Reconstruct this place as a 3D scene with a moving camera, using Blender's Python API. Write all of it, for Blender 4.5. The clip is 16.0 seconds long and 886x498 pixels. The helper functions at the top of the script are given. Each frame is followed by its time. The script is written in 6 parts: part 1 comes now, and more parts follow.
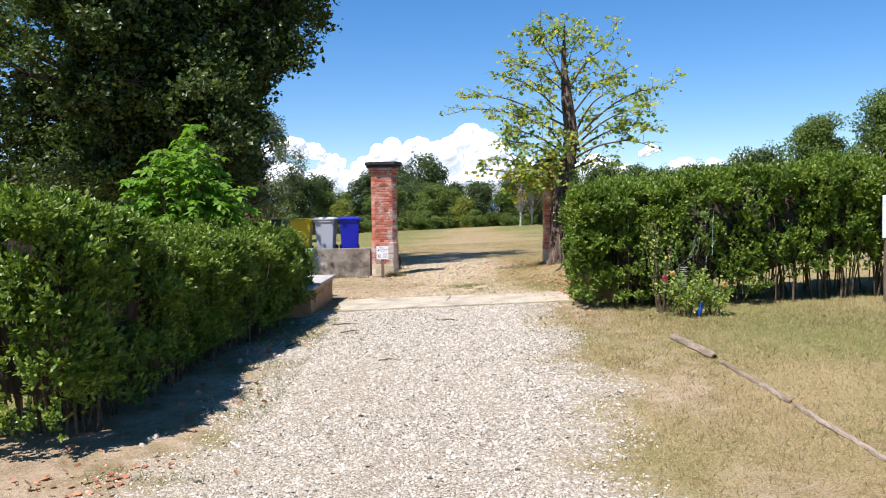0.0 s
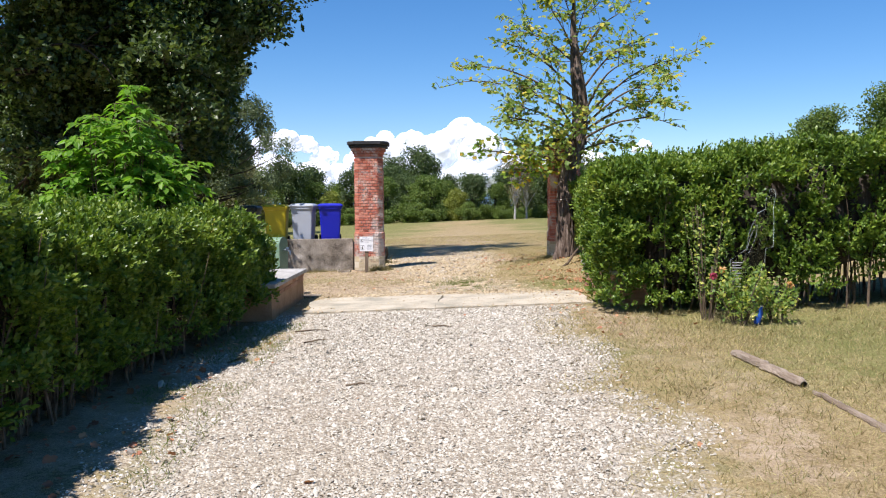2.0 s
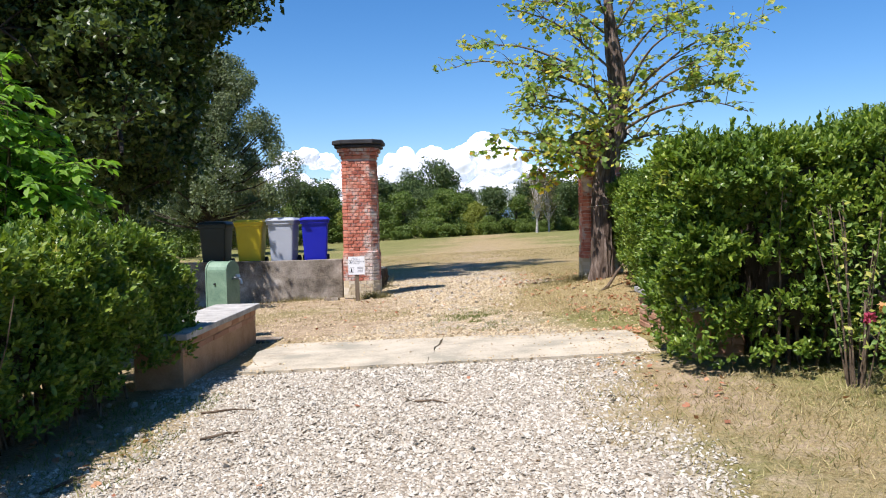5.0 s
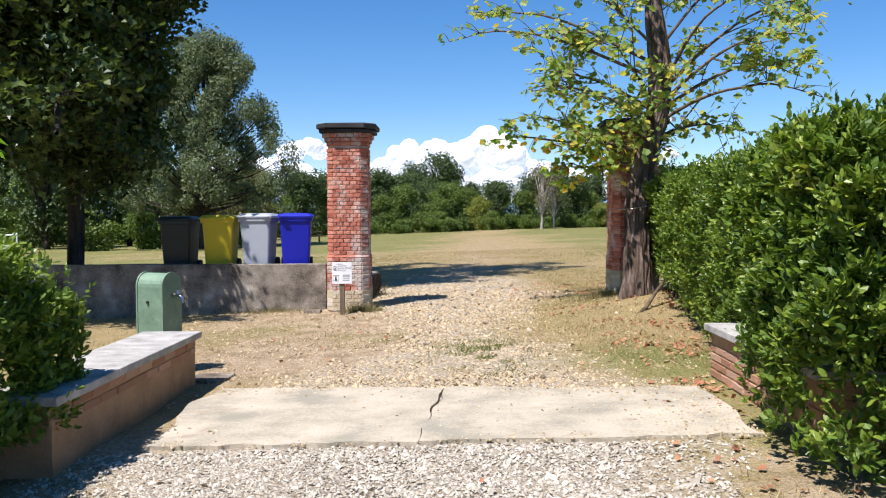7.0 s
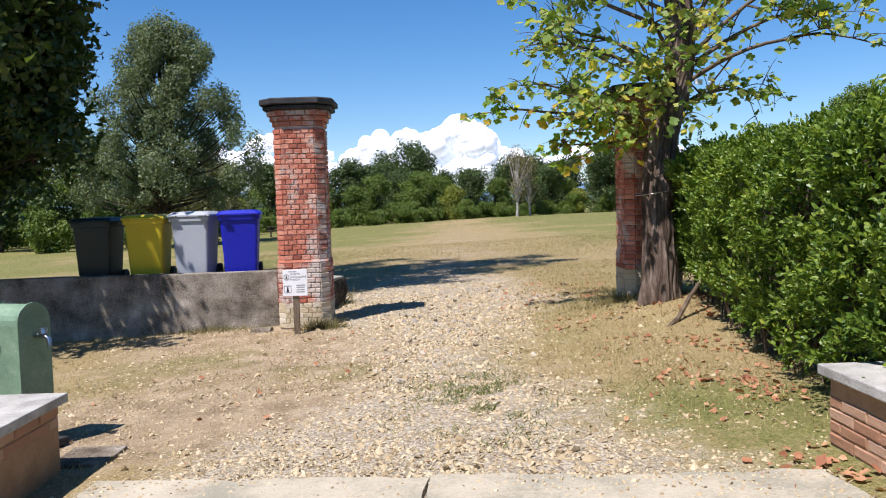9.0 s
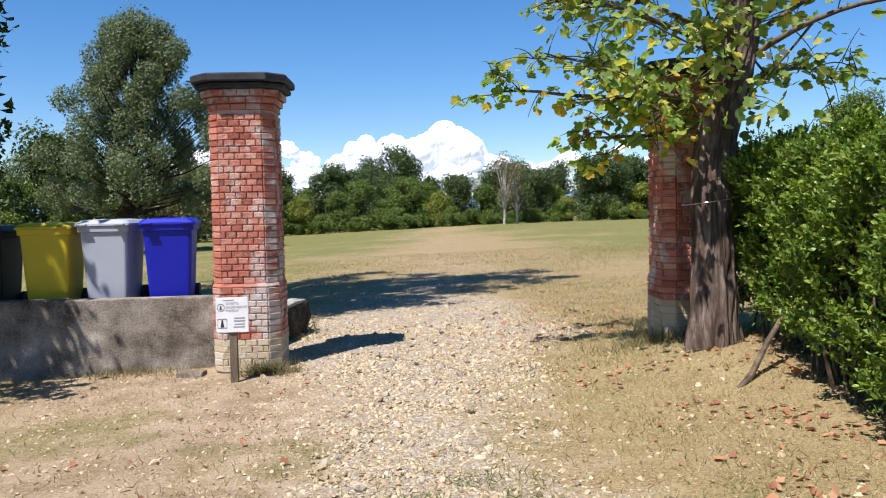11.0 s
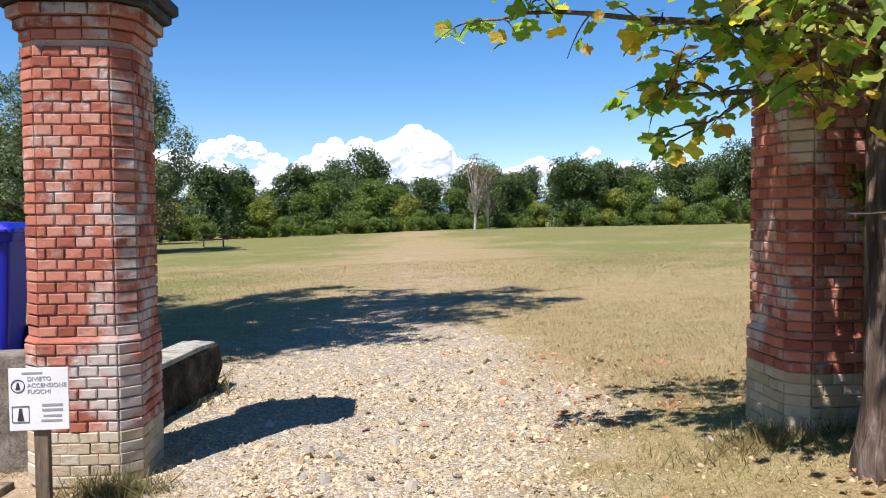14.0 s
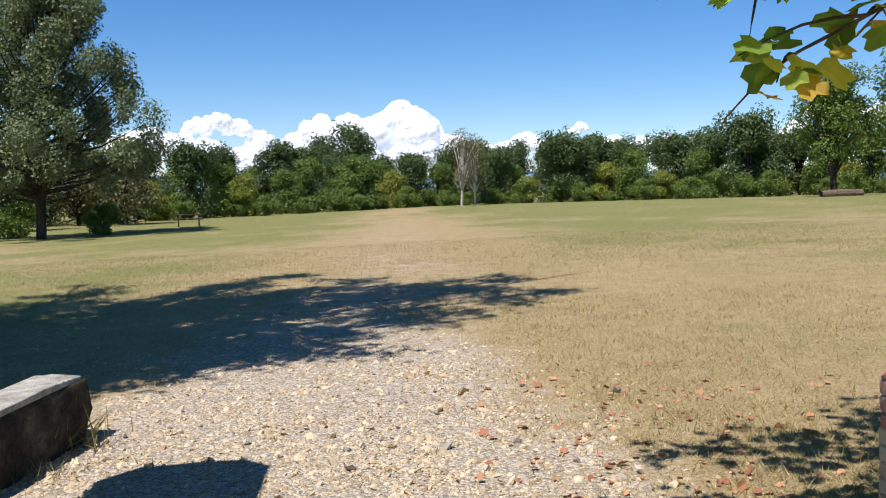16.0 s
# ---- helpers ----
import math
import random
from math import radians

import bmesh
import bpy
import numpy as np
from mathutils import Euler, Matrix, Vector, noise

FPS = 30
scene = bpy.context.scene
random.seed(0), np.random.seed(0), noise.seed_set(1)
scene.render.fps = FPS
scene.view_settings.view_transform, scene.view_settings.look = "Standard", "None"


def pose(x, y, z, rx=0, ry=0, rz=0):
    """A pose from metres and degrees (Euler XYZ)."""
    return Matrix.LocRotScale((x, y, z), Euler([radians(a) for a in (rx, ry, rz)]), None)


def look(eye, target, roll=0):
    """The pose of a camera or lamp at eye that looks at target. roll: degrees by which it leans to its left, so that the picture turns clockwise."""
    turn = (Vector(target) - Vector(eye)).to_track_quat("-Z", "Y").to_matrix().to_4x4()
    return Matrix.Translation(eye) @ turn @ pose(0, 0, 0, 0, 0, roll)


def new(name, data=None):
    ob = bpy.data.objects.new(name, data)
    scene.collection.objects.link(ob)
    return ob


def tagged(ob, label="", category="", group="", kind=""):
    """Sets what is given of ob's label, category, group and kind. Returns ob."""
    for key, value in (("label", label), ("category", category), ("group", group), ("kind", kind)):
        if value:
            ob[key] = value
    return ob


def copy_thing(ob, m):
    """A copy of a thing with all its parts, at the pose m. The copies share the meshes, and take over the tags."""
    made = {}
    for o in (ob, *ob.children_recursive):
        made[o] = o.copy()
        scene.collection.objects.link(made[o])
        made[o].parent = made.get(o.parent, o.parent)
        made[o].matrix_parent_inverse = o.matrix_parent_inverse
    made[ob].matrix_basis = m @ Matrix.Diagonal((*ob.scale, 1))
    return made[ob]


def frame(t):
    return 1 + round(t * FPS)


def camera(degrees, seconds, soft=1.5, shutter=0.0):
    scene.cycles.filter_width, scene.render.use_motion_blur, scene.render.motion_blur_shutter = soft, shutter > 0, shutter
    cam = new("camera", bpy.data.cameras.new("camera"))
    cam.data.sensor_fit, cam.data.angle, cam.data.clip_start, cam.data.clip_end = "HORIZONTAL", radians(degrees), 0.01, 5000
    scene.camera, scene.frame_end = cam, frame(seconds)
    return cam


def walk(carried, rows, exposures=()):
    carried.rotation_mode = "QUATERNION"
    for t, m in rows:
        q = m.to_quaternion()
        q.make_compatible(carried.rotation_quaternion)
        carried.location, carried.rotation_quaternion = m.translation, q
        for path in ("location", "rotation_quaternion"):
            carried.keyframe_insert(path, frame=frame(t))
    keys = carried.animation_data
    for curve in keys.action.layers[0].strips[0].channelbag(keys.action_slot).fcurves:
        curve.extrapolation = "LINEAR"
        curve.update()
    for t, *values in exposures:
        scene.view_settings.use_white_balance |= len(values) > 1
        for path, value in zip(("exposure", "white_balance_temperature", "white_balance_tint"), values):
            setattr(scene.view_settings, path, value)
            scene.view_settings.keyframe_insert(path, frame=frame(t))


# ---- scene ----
cam = camera(55.6, 16.0, 1.1)
METRES, EYE, TILT, LEAN, TURN = 18.5, 1.5, 0.0, -4.6, 0.0
ROWS = [
    (0.0, 0.0, 0.0, 0.0, -0.24, -2.49, 5.47),
    (0.5, -0.0005, 0.0386, -0.0009, -0.25, -1.84, 5.19),
    (1.0, 0.0006, 0.0714, -0.0046, -0.52, -1.94, 5.88),
    (1.5, -0.0012, 0.1011, -0.0075, -0.11, -2.64, 5.24),
    (2.0, 0.0003, 0.1294, -0.0089, -0.74, -2.95, 5.06),
    (2.5, 0.0026, 0.1636, -0.0094, 0.02, -1.28, 5.95),
    (3.0, 0.0044, 0.1969, -0.0106, 0.23, -1.31, 5.38),
    (3.5, 0.01, 0.2301, -0.0116, -0.87, -1.66, 5.39),
    (4.0, 0.0129, 0.2577, -0.0138, 0.09, -1.31, 5.28),
    (6.5, 0.0179, 0.414, -0.0096, 0.73, -2.79, 6.52),
    (7.0, 0.0144, 0.4464, -0.0072, 0.89, -2.24, 4.9),
    (7.5, 0.015, 0.48, -0.008, 0.34, -2.37, 5.91),
    (8.0, 0.0111, 0.5067, -0.0073, 0.51, -2.71, 5.78),
    (8.5, 0.0101, 0.5371, -0.0051, -0.41, -2.59, 5.53),
    (9.0, 0.0116, 0.572, -0.0049, -0.95, -3.15, 6.44),
    (11.5, 0.0144, 0.7301, -0.0024, -2.16, -2.78, 5.64),
    (12.0, 0.0134, 0.7587, -0.0002, -2.02, -3.38, 5.28),
    (12.5, 0.0125, 0.7895, 0.0009, -2.05, -1.13, 5.65),
    (13.0, 0.0148, 0.8211, -0.0012, -1.99, -0.92, 6.37),
    (13.5, 0.0143, 0.8508, -0.004, -1.99, -1.5, 4.82),
    (14.0, 0.018, 0.8804, -0.0033, -4.12, -2.75, 5.05),
    (14.5, 0.0232, 0.9089, -0.0017, -4.43, -2.94, 5.44),
    (15.0, 0.0261, 0.94, -0.0025, -4.37, -3.38, 4.49),
    (15.5, 0.0332, 0.9692, -0.0037, -5.07, -3.7, 5.74),
    (16.0, 0.0377, 0.995, -0.0039, -4.94, -4.46, 5.57),
]
walk(cam, [(t, pose(0, 0, EYE, TILT, LEAN, TURN) @ pose(METRES * x, METRES * y, METRES * z, 90 + pitch, roll, yaw)) for t, x, y, z, yaw, pitch, roll in ROWS], [(0, 0.7, 6200, 18), (1, 0.61, 6200, 18), (3, 0.69, 6200, 18), (7.5, 0.68, 6200, 18), (9, 0.56, 6200, 18), (11.5, 0.66, 6200, 18), (13, 0.74, 6200, 18), (14.5, 0.67, 6200, 18), (15.5, 0.58, 6200, 18), (16, 0.55, 6200, 18)])

# ---- light ----
ELEV, AZ = 60.0, 220.7
sun_to = Vector((math.sin(radians(AZ)) * math.cos(radians(ELEV)), math.cos(radians(AZ)) * math.cos(radians(ELEV)), math.sin(radians(ELEV))))
world = bpy.data.worlds.new("sky")
scene.world = world
world.use_nodes = True
wn = world.node_tree.nodes
sky = wn.new("ShaderNodeTexSky")
sky.sky_type, sky.sun_disc = "NISHITA", False
sky.sun_elevation, sky.sun_rotation = radians(ELEV), radians(AZ)
sky.altitude, sky.air_density, sky.dust_density, sky.ozone_density = 900, 1.0, 0.05, 4.0
hue = wn.new("ShaderNodeHueSaturation")
hue.inputs["Hue"].default_value, hue.inputs["Saturation"].default_value, hue.inputs["Value"].default_value = 0.499, 1.27, 1.2
world.node_tree.links.new(sky.outputs[0], hue.inputs["Color"])
world.node_tree.links.new(hue.outputs[0], wn["Background"].inputs[0])
wn["Background"].inputs[1].default_value = 0.073
sun = new("sun", bpy.data.lights.new("sun", "SUN"))
sun.data.energy, sun.data.angle, sun.data.color = 5.0, radians(0.5), (1.0, 0.96, 0.9)
sun.matrix_world = look((0, 0, 30), Vector((0, 0, 30)) - sun_to)


# ---- helpers of this scene ----
rng = np.random.default_rng(7)


def col(r, g, b):
    """Linear colour from 0-255 display values."""
    return tuple(((v / 255 + 0.055) / 1.055) ** 2.4 if v > 10 else v / 255 / 12.92 for v in (r, g, b)) + (1.0,)


def vnoise(x, y, s=1.0, seed=0):
    """Smooth value noise, 0 to 1, on arrays."""
    x, y = np.asarray(x, float) * s + 57.3 * seed, np.asarray(y, float) * s - 31.7 * seed
    i, j = np.floor(x), np.floor(y)
    u, v = x - i, y - j
    u, v = u * u * (3 - 2 * u), v * v * (3 - 2 * v)

    def h(a, b):
        k = np.sin(a * 127.1 + b * 311.7 + seed * 17.0) * 43758.5453
        return k - np.floor(k)
    return (h(i, j) * (1 - u) + h(i + 1, j) * u) * (1 - v) + (h(i, j + 1) * (1 - u) + h(i + 1, j + 1) * u) * v


PROF_Y = [-30, 0, 2.5, 4.5, 6.5, 8.4, 9.7, 11.5, 13, 15, 16.5, 19, 22, 130, 400]
PROF_Z = [0.1, 0.0, -0.2, -0.3, -0.27, -0.14, -0.09, -0.05, 0.0, 0.0, -0.01, -0.04, -0.03, -0.72, -1.2]


def gz(x, y):
    """Height of the ground."""
    x, y = np.asarray(x, float), np.asarray(y, float)
    base = sum(np.interp(y + d, PROF_Y, PROF_Z) for d in (-0.8, 0, 0.8)) / 3
    slope = np.interp(y, [5, 9, 15, 30, 85], [0.0, 0.02, 0.042, 0.038, 0.0195])
    cx = 70 * np.tanh(x / 70)
    bank = 0.2 * np.exp(-((x - 3.05) / 0.75) ** 2 - ((y - 20.1) / 1.5) ** 2)
    return base + slope * cx + bank


def g1(x, y):
    return float(gz(x, y))


def np_mesh(name, V, F, mat, parent=None, label="", smooth=False):
    """One mesh object from vertex and face arrays (all faces with equally many corners)."""
    V, F = np.asarray(V, np.float32), np.asarray(F, np.int32)
    me = bpy.data.meshes.new(name)
    n, k = F.shape
    me.vertices.add(len(V))
    me.vertices.foreach_set("co", V.ravel())
    me.loops.add(n * k)
    me.loops.foreach_set("vertex_index", F.ravel())
    me.polygons.add(n)
    me.polygons.foreach_set("loop_start", np.arange(0, n * k, k, dtype=np.int32))
    me.polygons.foreach_set("use_smooth", np.full(n, smooth))
    me.update(calc_edges=True)
    me.materials.append(mat)
    ob = new(name, me)
    ob.parent = parent
    return tagged(ob, label)


def part(name, bm, mat, parent=None, label="", smooth=False):
    """A bmesh as one mesh object under its thing."""
    me = bpy.data.meshes.new(name)
    bm.normal_update()
    bm.to_mesh(me)
    bm.free()
    me.materials.append(mat)
    if smooth:
        me.polygons.foreach_set("use_smooth", np.full(len(me.polygons), True))
    ob = new(name, me)
    ob.parent = parent
    return tagged(ob, label)


def base_at(name, x, y, z, rz, label, category, group=""):
    ob = new(name)
    ob.matrix_basis = pose(x, y, z, 0, 0, rz)
    ob.empty_display_size = 0.1
    return tagged(ob, label, category, group)


def box(bm, x0, x1, y0, y1, z0, z1, bevel=0.0):
    vs = [bm.verts.new((x, y, z)) for x in (x0, x1) for y in (y0, y1) for z in (z0, z1)]
    fs = [bm.faces.new([vs[i] for i in q]) for q in ((0, 1, 3, 2), (4, 6, 7, 5), (0, 4, 5, 1), (2, 3, 7, 6), (0, 2, 6, 4), (1, 5, 7, 3))]
    if bevel:
        es = list({e for f in fs for e in f.edges})
        bmesh.ops.bevel(bm, geom=es, offset=bevel, segments=2, affect="EDGES", profile=0.6)
    return bm


def loft(bm, rings, cap=True):
    """Skin between rings of equally many points."""
    vv = [[bm.verts.new(p) for p in r] for r in rings]
    n = len(vv[0])
    for a, b in zip(vv, vv[1:]):
        for i in range(n):
            bm.faces.new((a[i], a[(i + 1) % n], b[(i + 1) % n], b[i]))
    if cap:
        bm.faces.new(vv[0][::-1])
        bm.faces.new(vv[-1])
    return bm


def rough_up(bm, amount, scale, cuts=0):
    """Uneven, worn surface: displaced by noise."""
    if cuts:
        bmesh.ops.subdivide_edges(bm, edges=bm.edges[:], cuts=cuts, use_grid_fill=True)
    for v in bm.verts:
        v.co += noise.noise_vector(v.co * scale) * amount
    return bm


def tube(path, radii, sides=8, wob=0.0, seed=0):
    """Vertices and quads of a tapered tube along points."""
    P = np.asarray(path, float)
    R = np.asarray(radii, float)
    T = np.gradient(P, axis=0)
    T /= np.linalg.norm(T, axis=1)[:, None] + 1e-9
    ref = np.where(np.abs(T[:, 2:3]) > 0.9, [[1.0, 0, 0]], [[0, 0, 1.0]])
    A = np.cross(T, ref)
    A /= np.linalg.norm(A, axis=1)[:, None] + 1e-9
    B = np.cross(T, A)
    an = np.linspace(0, 2 * np.pi, sides, endpoint=False)
    k = np.ones((len(P), sides))
    if wob:
        k += wob * (vnoise(np.arange(sides)[None, :] * 0.9 + 0 * R[:, None], np.arange(len(P))[:, None] * 0.25 + 0 * an[None], 1, seed) - 0.5) * 2
    V = P[:, None] + (A[:, None] * np.cos(an)[None, :, None] + B[:, None] * np.sin(an)[None, :, None]) * (R[:, None] * k)[..., None]
    i = np.arange(len(P) - 1)[:, None] * sides
    j = np.arange(sides)[None]
    j2 = (j + 1) % sides
    F = np.stack([i + j, i + j2, i + sides + j2, i + sides + j], -1).reshape(-1, 4)
    return V.reshape(-1, 3), F


def join_np(items):
    V, F, o = [], [], 0
    for v, f in items:
        V.append(v)
        F.append(np.asarray(f) + o)
        o += len(v)
    return np.concatenate(V), np.concatenate(F)


DIAMOND = (np.array([(0, 0, 0), (0.42, 0.27, 0.07), (1, 0, -0.04), (0.42, -0.27, 0.07)]), np.array([(0, 1, 2), (0, 2, 3)]))
OVAL = (np.array([(0, 0, 0), (0.3, 0.25, 0.05), (0.72, 0.21, 0.03), (1, 0, -0.05), (0.72, -0.21, 0.03), (0.3, -0.25, 0.05)]), np.array([(0, 1, 4, 5), (1, 2, 3, 4)]))
TULIP = (np.array([(0.42, 0, -0.03), (0, 0, 0), (0.06, 0.3, 0.05), (0.3, 0.47, 0.09), (0.48, 0.33, 0.05), (0.74, 0.43, 0.04), (0.98, 0.26, 0.0), (0.86, 0, -0.03),
                   (0.98, -0.26, 0.0), (0.74, -0.43, 0.04), (0.48, -0.33, 0.05), (0.3, -0.47, 0.09), (0.06, -0.3, 0.05)]),
         np.array([(0, i, i % 12 + 1) for i in range(1, 13)]))
TUFT = (np.array([(0, 0, 0), (0.3, 0.34, 0.1), (0.62, 0.12, -0.05), (1, 0.3, 0.1), (0.8, -0.14, 0.0), (0.45, -0.4, 0.12)]), np.array([(0, 1, 2), (2, 3, 4), (0, 2, 4), (0, 4, 5)]))
BLADE = (np.array([(0, -0.05, 0), (0, 0.05, 0), (1, 0, 0.12)]), np.array([(0, 1, 2)]))


def strew(points, ups, sizes, template, r, droop=0.0, along=None):
    """Copies of a leaf template at points; ups: the way each upper side faces."""
    tv, tf = template
    n = len(points)
    W = ups / (np.linalg.norm(ups, axis=1)[:, None] + 1e-9)
    D = r.normal(size=(n, 3)) if along is None else along + 0.25 * r.normal(size=(n, 3))
    D[:, 2] -= droop
    U = D - (D * W).sum(1)[:, None] * W if along is None else D
    U /= np.linalg.norm(U, axis=1)[:, None] + 1e-9
    Vd = np.cross(W, U)
    Vd /= np.linalg.norm(Vd, axis=1)[:, None] + 1e-9
    W = np.cross(U, Vd)
    s = np.asarray(sizes).reshape(-1, 1, 1)
    V = points[:, None] + s * (tv[None, :, 0:1] * U[:, None] + tv[None, :, 1:2] * Vd[:, None] + tv[None, :, 2:3] * W[:, None])
    F = (np.arange(n)[:, None, None] * len(tv) + tf[None]).reshape(-1, tf.shape[1])
    return V.reshape(-1, 3), F


# ---- materials ----
def shader(name, rough=0.8, spec=0.3, metal=0.0):
    m = bpy.data.materials.new(name)
    m.use_nodes = True
    n, l = m.node_tree.nodes, m.node_tree.links
    b = n["Principled BSDF"]
    b.inputs["Roughness"].default_value, b.inputs["Metallic"].default_value, b.inputs["Specular IOR Level"].default_value = rough, metal, spec
    return m, n, l, b


def ramp_node(n, cols):
    r = n.new("ShaderNodeValToRGB")
    e = r.color_ramp.elements
    while len(e) < len(cols):
        e.new(0.5)
    for k, (p, c) in zip(e, cols):
        k.position, k.color = p, c
    return r


def noise_node(n, l, vec, scale, detail=5, rough=0.6):
    t = n.new("ShaderNodeTexNoise")
    t.inputs["Scale"].default_value, t.inputs["Detail"].default_value, t.inputs["Roughness"].default_value = scale, detail, rough
    l.new(vec, t.inputs["Vector"])
    return t


def mixc(n, l, fac, a, b, kind="MIX"):
    m = n.new("ShaderNodeMix")
    m.data_type, m.blend_type = "RGBA", kind
    for s, v in ((m.inputs[0], fac), (m.inputs[6], a), (m.inputs[7], b)):
        if isinstance(v, (int, float, tuple)):
            s.default_value = v
        else:
            l.new(v, s)
    return m.outputs[2]


def calc(n, l, op, a, b=0.0, c=None):
    m = n.new("ShaderNodeMath")
    m.operation = op
    for s, v in zip(m.inputs, (a, b) if c is None else (a, b, c)):
        if isinstance(v, (int, float)):
            s.default_value = v
        else:
            l.new(v, s)
    return m.outputs[0]


def surface(name, cols, scale=4, rough=0.85, bump=0.3, fine=40, spec=0.25, metal=0.0, stretch=(1, 1, 1), rnd="", dirt=None):
    """Two scales of noise in colour, fine relief; rnd: 'island' or 'object' varies pieces."""
    m, n, l, b = shader(name, rough, spec, metal)
    tc = n.new("ShaderNodeTexCoord")
    mp = n.new("ShaderNodeMapping")
    mp.inputs["Scale"].default_value = stretch
    l.new(tc.outputs["Object"], mp.inputs[0])
    a, f = noise_node(n, l, mp.outputs[0], scale), noise_node(n, l, mp.outputs[0], fine, 6, 0.7)
    fac = calc(n, l, "ADD", calc(n, l, "MULTIPLY", a.outputs[0], 0.65), calc(n, l, "MULTIPLY", f.outputs[0], 0.35))
    fac = calc(n, l, "MULTIPLY_ADD", fac, 1.9, -0.45)
    if rnd:
        src = n.new("ShaderNodeNewGeometry").outputs["Random Per Island"] if rnd == "island" else n.new("ShaderNodeObjectInfo").outputs["Random"]
        fac = calc(n, l, "ADD", calc(n, l, "MULTIPLY", fac, 0.45), calc(n, l, "MULTIPLY_ADD", src, 0.75, -0.1))
    r = ramp_node(n, cols)
    l.new(fac, r.inputs[0])
    out = r.outputs[0]
    if dirt:
        d = noise_node(n, l, n.new("ShaderNodeNewGeometry").outputs["Position"], dirt[1], 7, 0.7)
        k = ramp_node(n, [(dirt[2], (0, 0, 0, 1)), (dirt[2] + 0.1, (1, 1, 1, 1))])
        l.new(d.outputs[0], k.inputs[0])
        out = mixc(n, l, calc(n, l, "MULTIPLY", k.outputs[0], dirt[3] if len(dirt) > 3 else 0.8), out, dirt[0])
    l.new(out, b.inputs["Base Color"])
    bp = n.new("ShaderNodeBump")
    bp.inputs["Strength"].default_value, bp.inputs["Distance"].default_value = bump, 0.02
    l.new(f.outputs[0], bp.inputs["Height"])
    l.new(bp.outputs[0], b.inputs["Normal"])
    return m


def leafy(name, cols, trans=0.35, rough=0.5):
    """Leaves: each its own tint, with light coming through."""
    m, n, l, b = shader(name, rough, 0.35)
    g = n.new("ShaderNodeNewGeometry")
    tc = n.new("ShaderNodeTexCoord")
    big = noise_node(n, l, tc.outputs["Object"], 2.2, 4)
    fac = calc(n, l, "ADD", calc(n, l, "MULTIPLY", g.outputs["Random Per Island"], 0.62), calc(n, l, "MULTIPLY_ADD", big.outputs[0], 0.9, -0.26))
    r = ramp_node(n, cols)
    l.new(fac, r.inputs[0])
    l.new(r.outputs[0], b.inputs["Base Color"])
    t = n.new("ShaderNodeBsdfTranslucent")
    tint = mixc(n, l, 1.0, r.outputs[0], (1.3, 1.4, 0.6, 1), "MULTIPLY")
    l.new(tint, t.inputs[0])
    mx = n.new("ShaderNodeMixShader")
    mx.inputs[0].default_value = trans
    l.new(b.outputs[0], mx.inputs[1])
    l.new(t.outputs[0], mx.inputs[2])
    l.new(mx.outputs[0], n["Material Output"].inputs[0])
    return m


def plastic(name, c, rough=0.45):
    m, n, l, b = shader(name, rough, 0.45)
    tc = n.new("ShaderNodeTexCoord")
    a, f = noise_node(n, l, tc.outputs["Object"], 3), noise_node(n, l, tc.outputs["Object"], 60)
    dk = tuple(v * 0.72 for v in c[:3]) + (1,)
    l.new(mixc(n, l, a.outputs[0], c, dk), b.inputs["Base Color"])
    l.new(calc(n, l, "MULTIPLY_ADD", f.outputs[0], 0.3, rough - 0.12), b.inputs["Roughness"])
    return m


OAK = leafy("oak_leaf", [(0.0, (0.025, 0.045, 0.013, 1)), (0.5, (0.055, 0.088, 0.021, 1)), (1.0, (0.13, 0.17, 0.04, 1))], 0.3, 0.38)
PRIVET = leafy("privet_leaf", [(0.0, (0.045, 0.09, 0.014, 1)), (0.45, (0.115, 0.19, 0.024, 1)), (0.85, (0.24, 0.305, 0.038, 1)), (1.0, (0.38, 0.35, 0.062, 1))], 0.28, 0.38)
LIME = leafy("sapling_leaf", [(0.0, (0.09, 0.19, 0.02, 1)), (0.6, (0.17, 0.33, 0.035, 1)), (1.0, (0.29, 0.41, 0.055, 1))], 0.48)
TULIPL = leafy("tulip_leaf", [(0.0, (0.12, 0.2, 0.045, 1)), (0.5, (0.24, 0.33, 0.08, 1)), (0.7, (0.42, 0.44, 0.12, 1)), (0.84, (0.62, 0.5, 0.06, 1)), (1.0, (0.35, 0.15, 0.05, 1))], 0.5)
WILLOW = leafy("willow_leaf", [(0.0, (0.06, 0.085, 0.04, 1)), (0.6, (0.14, 0.175, 0.085, 1)), (1.0, (0.26, 0.3, 0.15, 1))], 0.3)
WOOD_A = leafy("wood_leaf_dark", [(0.0, (0.034, 0.0627, 0.019, 1)), (0.6, (0.068, 0.105, 0.0272, 1)), (1.0, (0.119, 0.153, 0.0408, 1))], 0.25)
WOOD_B = leafy("wood_leaf_green", [(0.0, (0.055, 0.1, 0.016, 1)), (0.6, (0.112, 0.168, 0.027, 1)), (1.0, (0.2, 0.245, 0.04, 1))], 0.3)
WOOD_C = leafy("wood_leaf_yellow", [(0.0, (0.121, 0.148, 0.0207, 1)), (0.6, (0.206, 0.233, 0.0311, 1)), (1.0, (0.301, 0.296, 0.0518, 1))], 0.3)
WOOD_D = leafy("wood_leaf_dry", [(0.0, (0.12, 0.11, 0.05, 1)), (0.6, (0.2, 0.17, 0.08, 1)), (1.0, (0.3, 0.25, 0.15, 1))], 0.3)
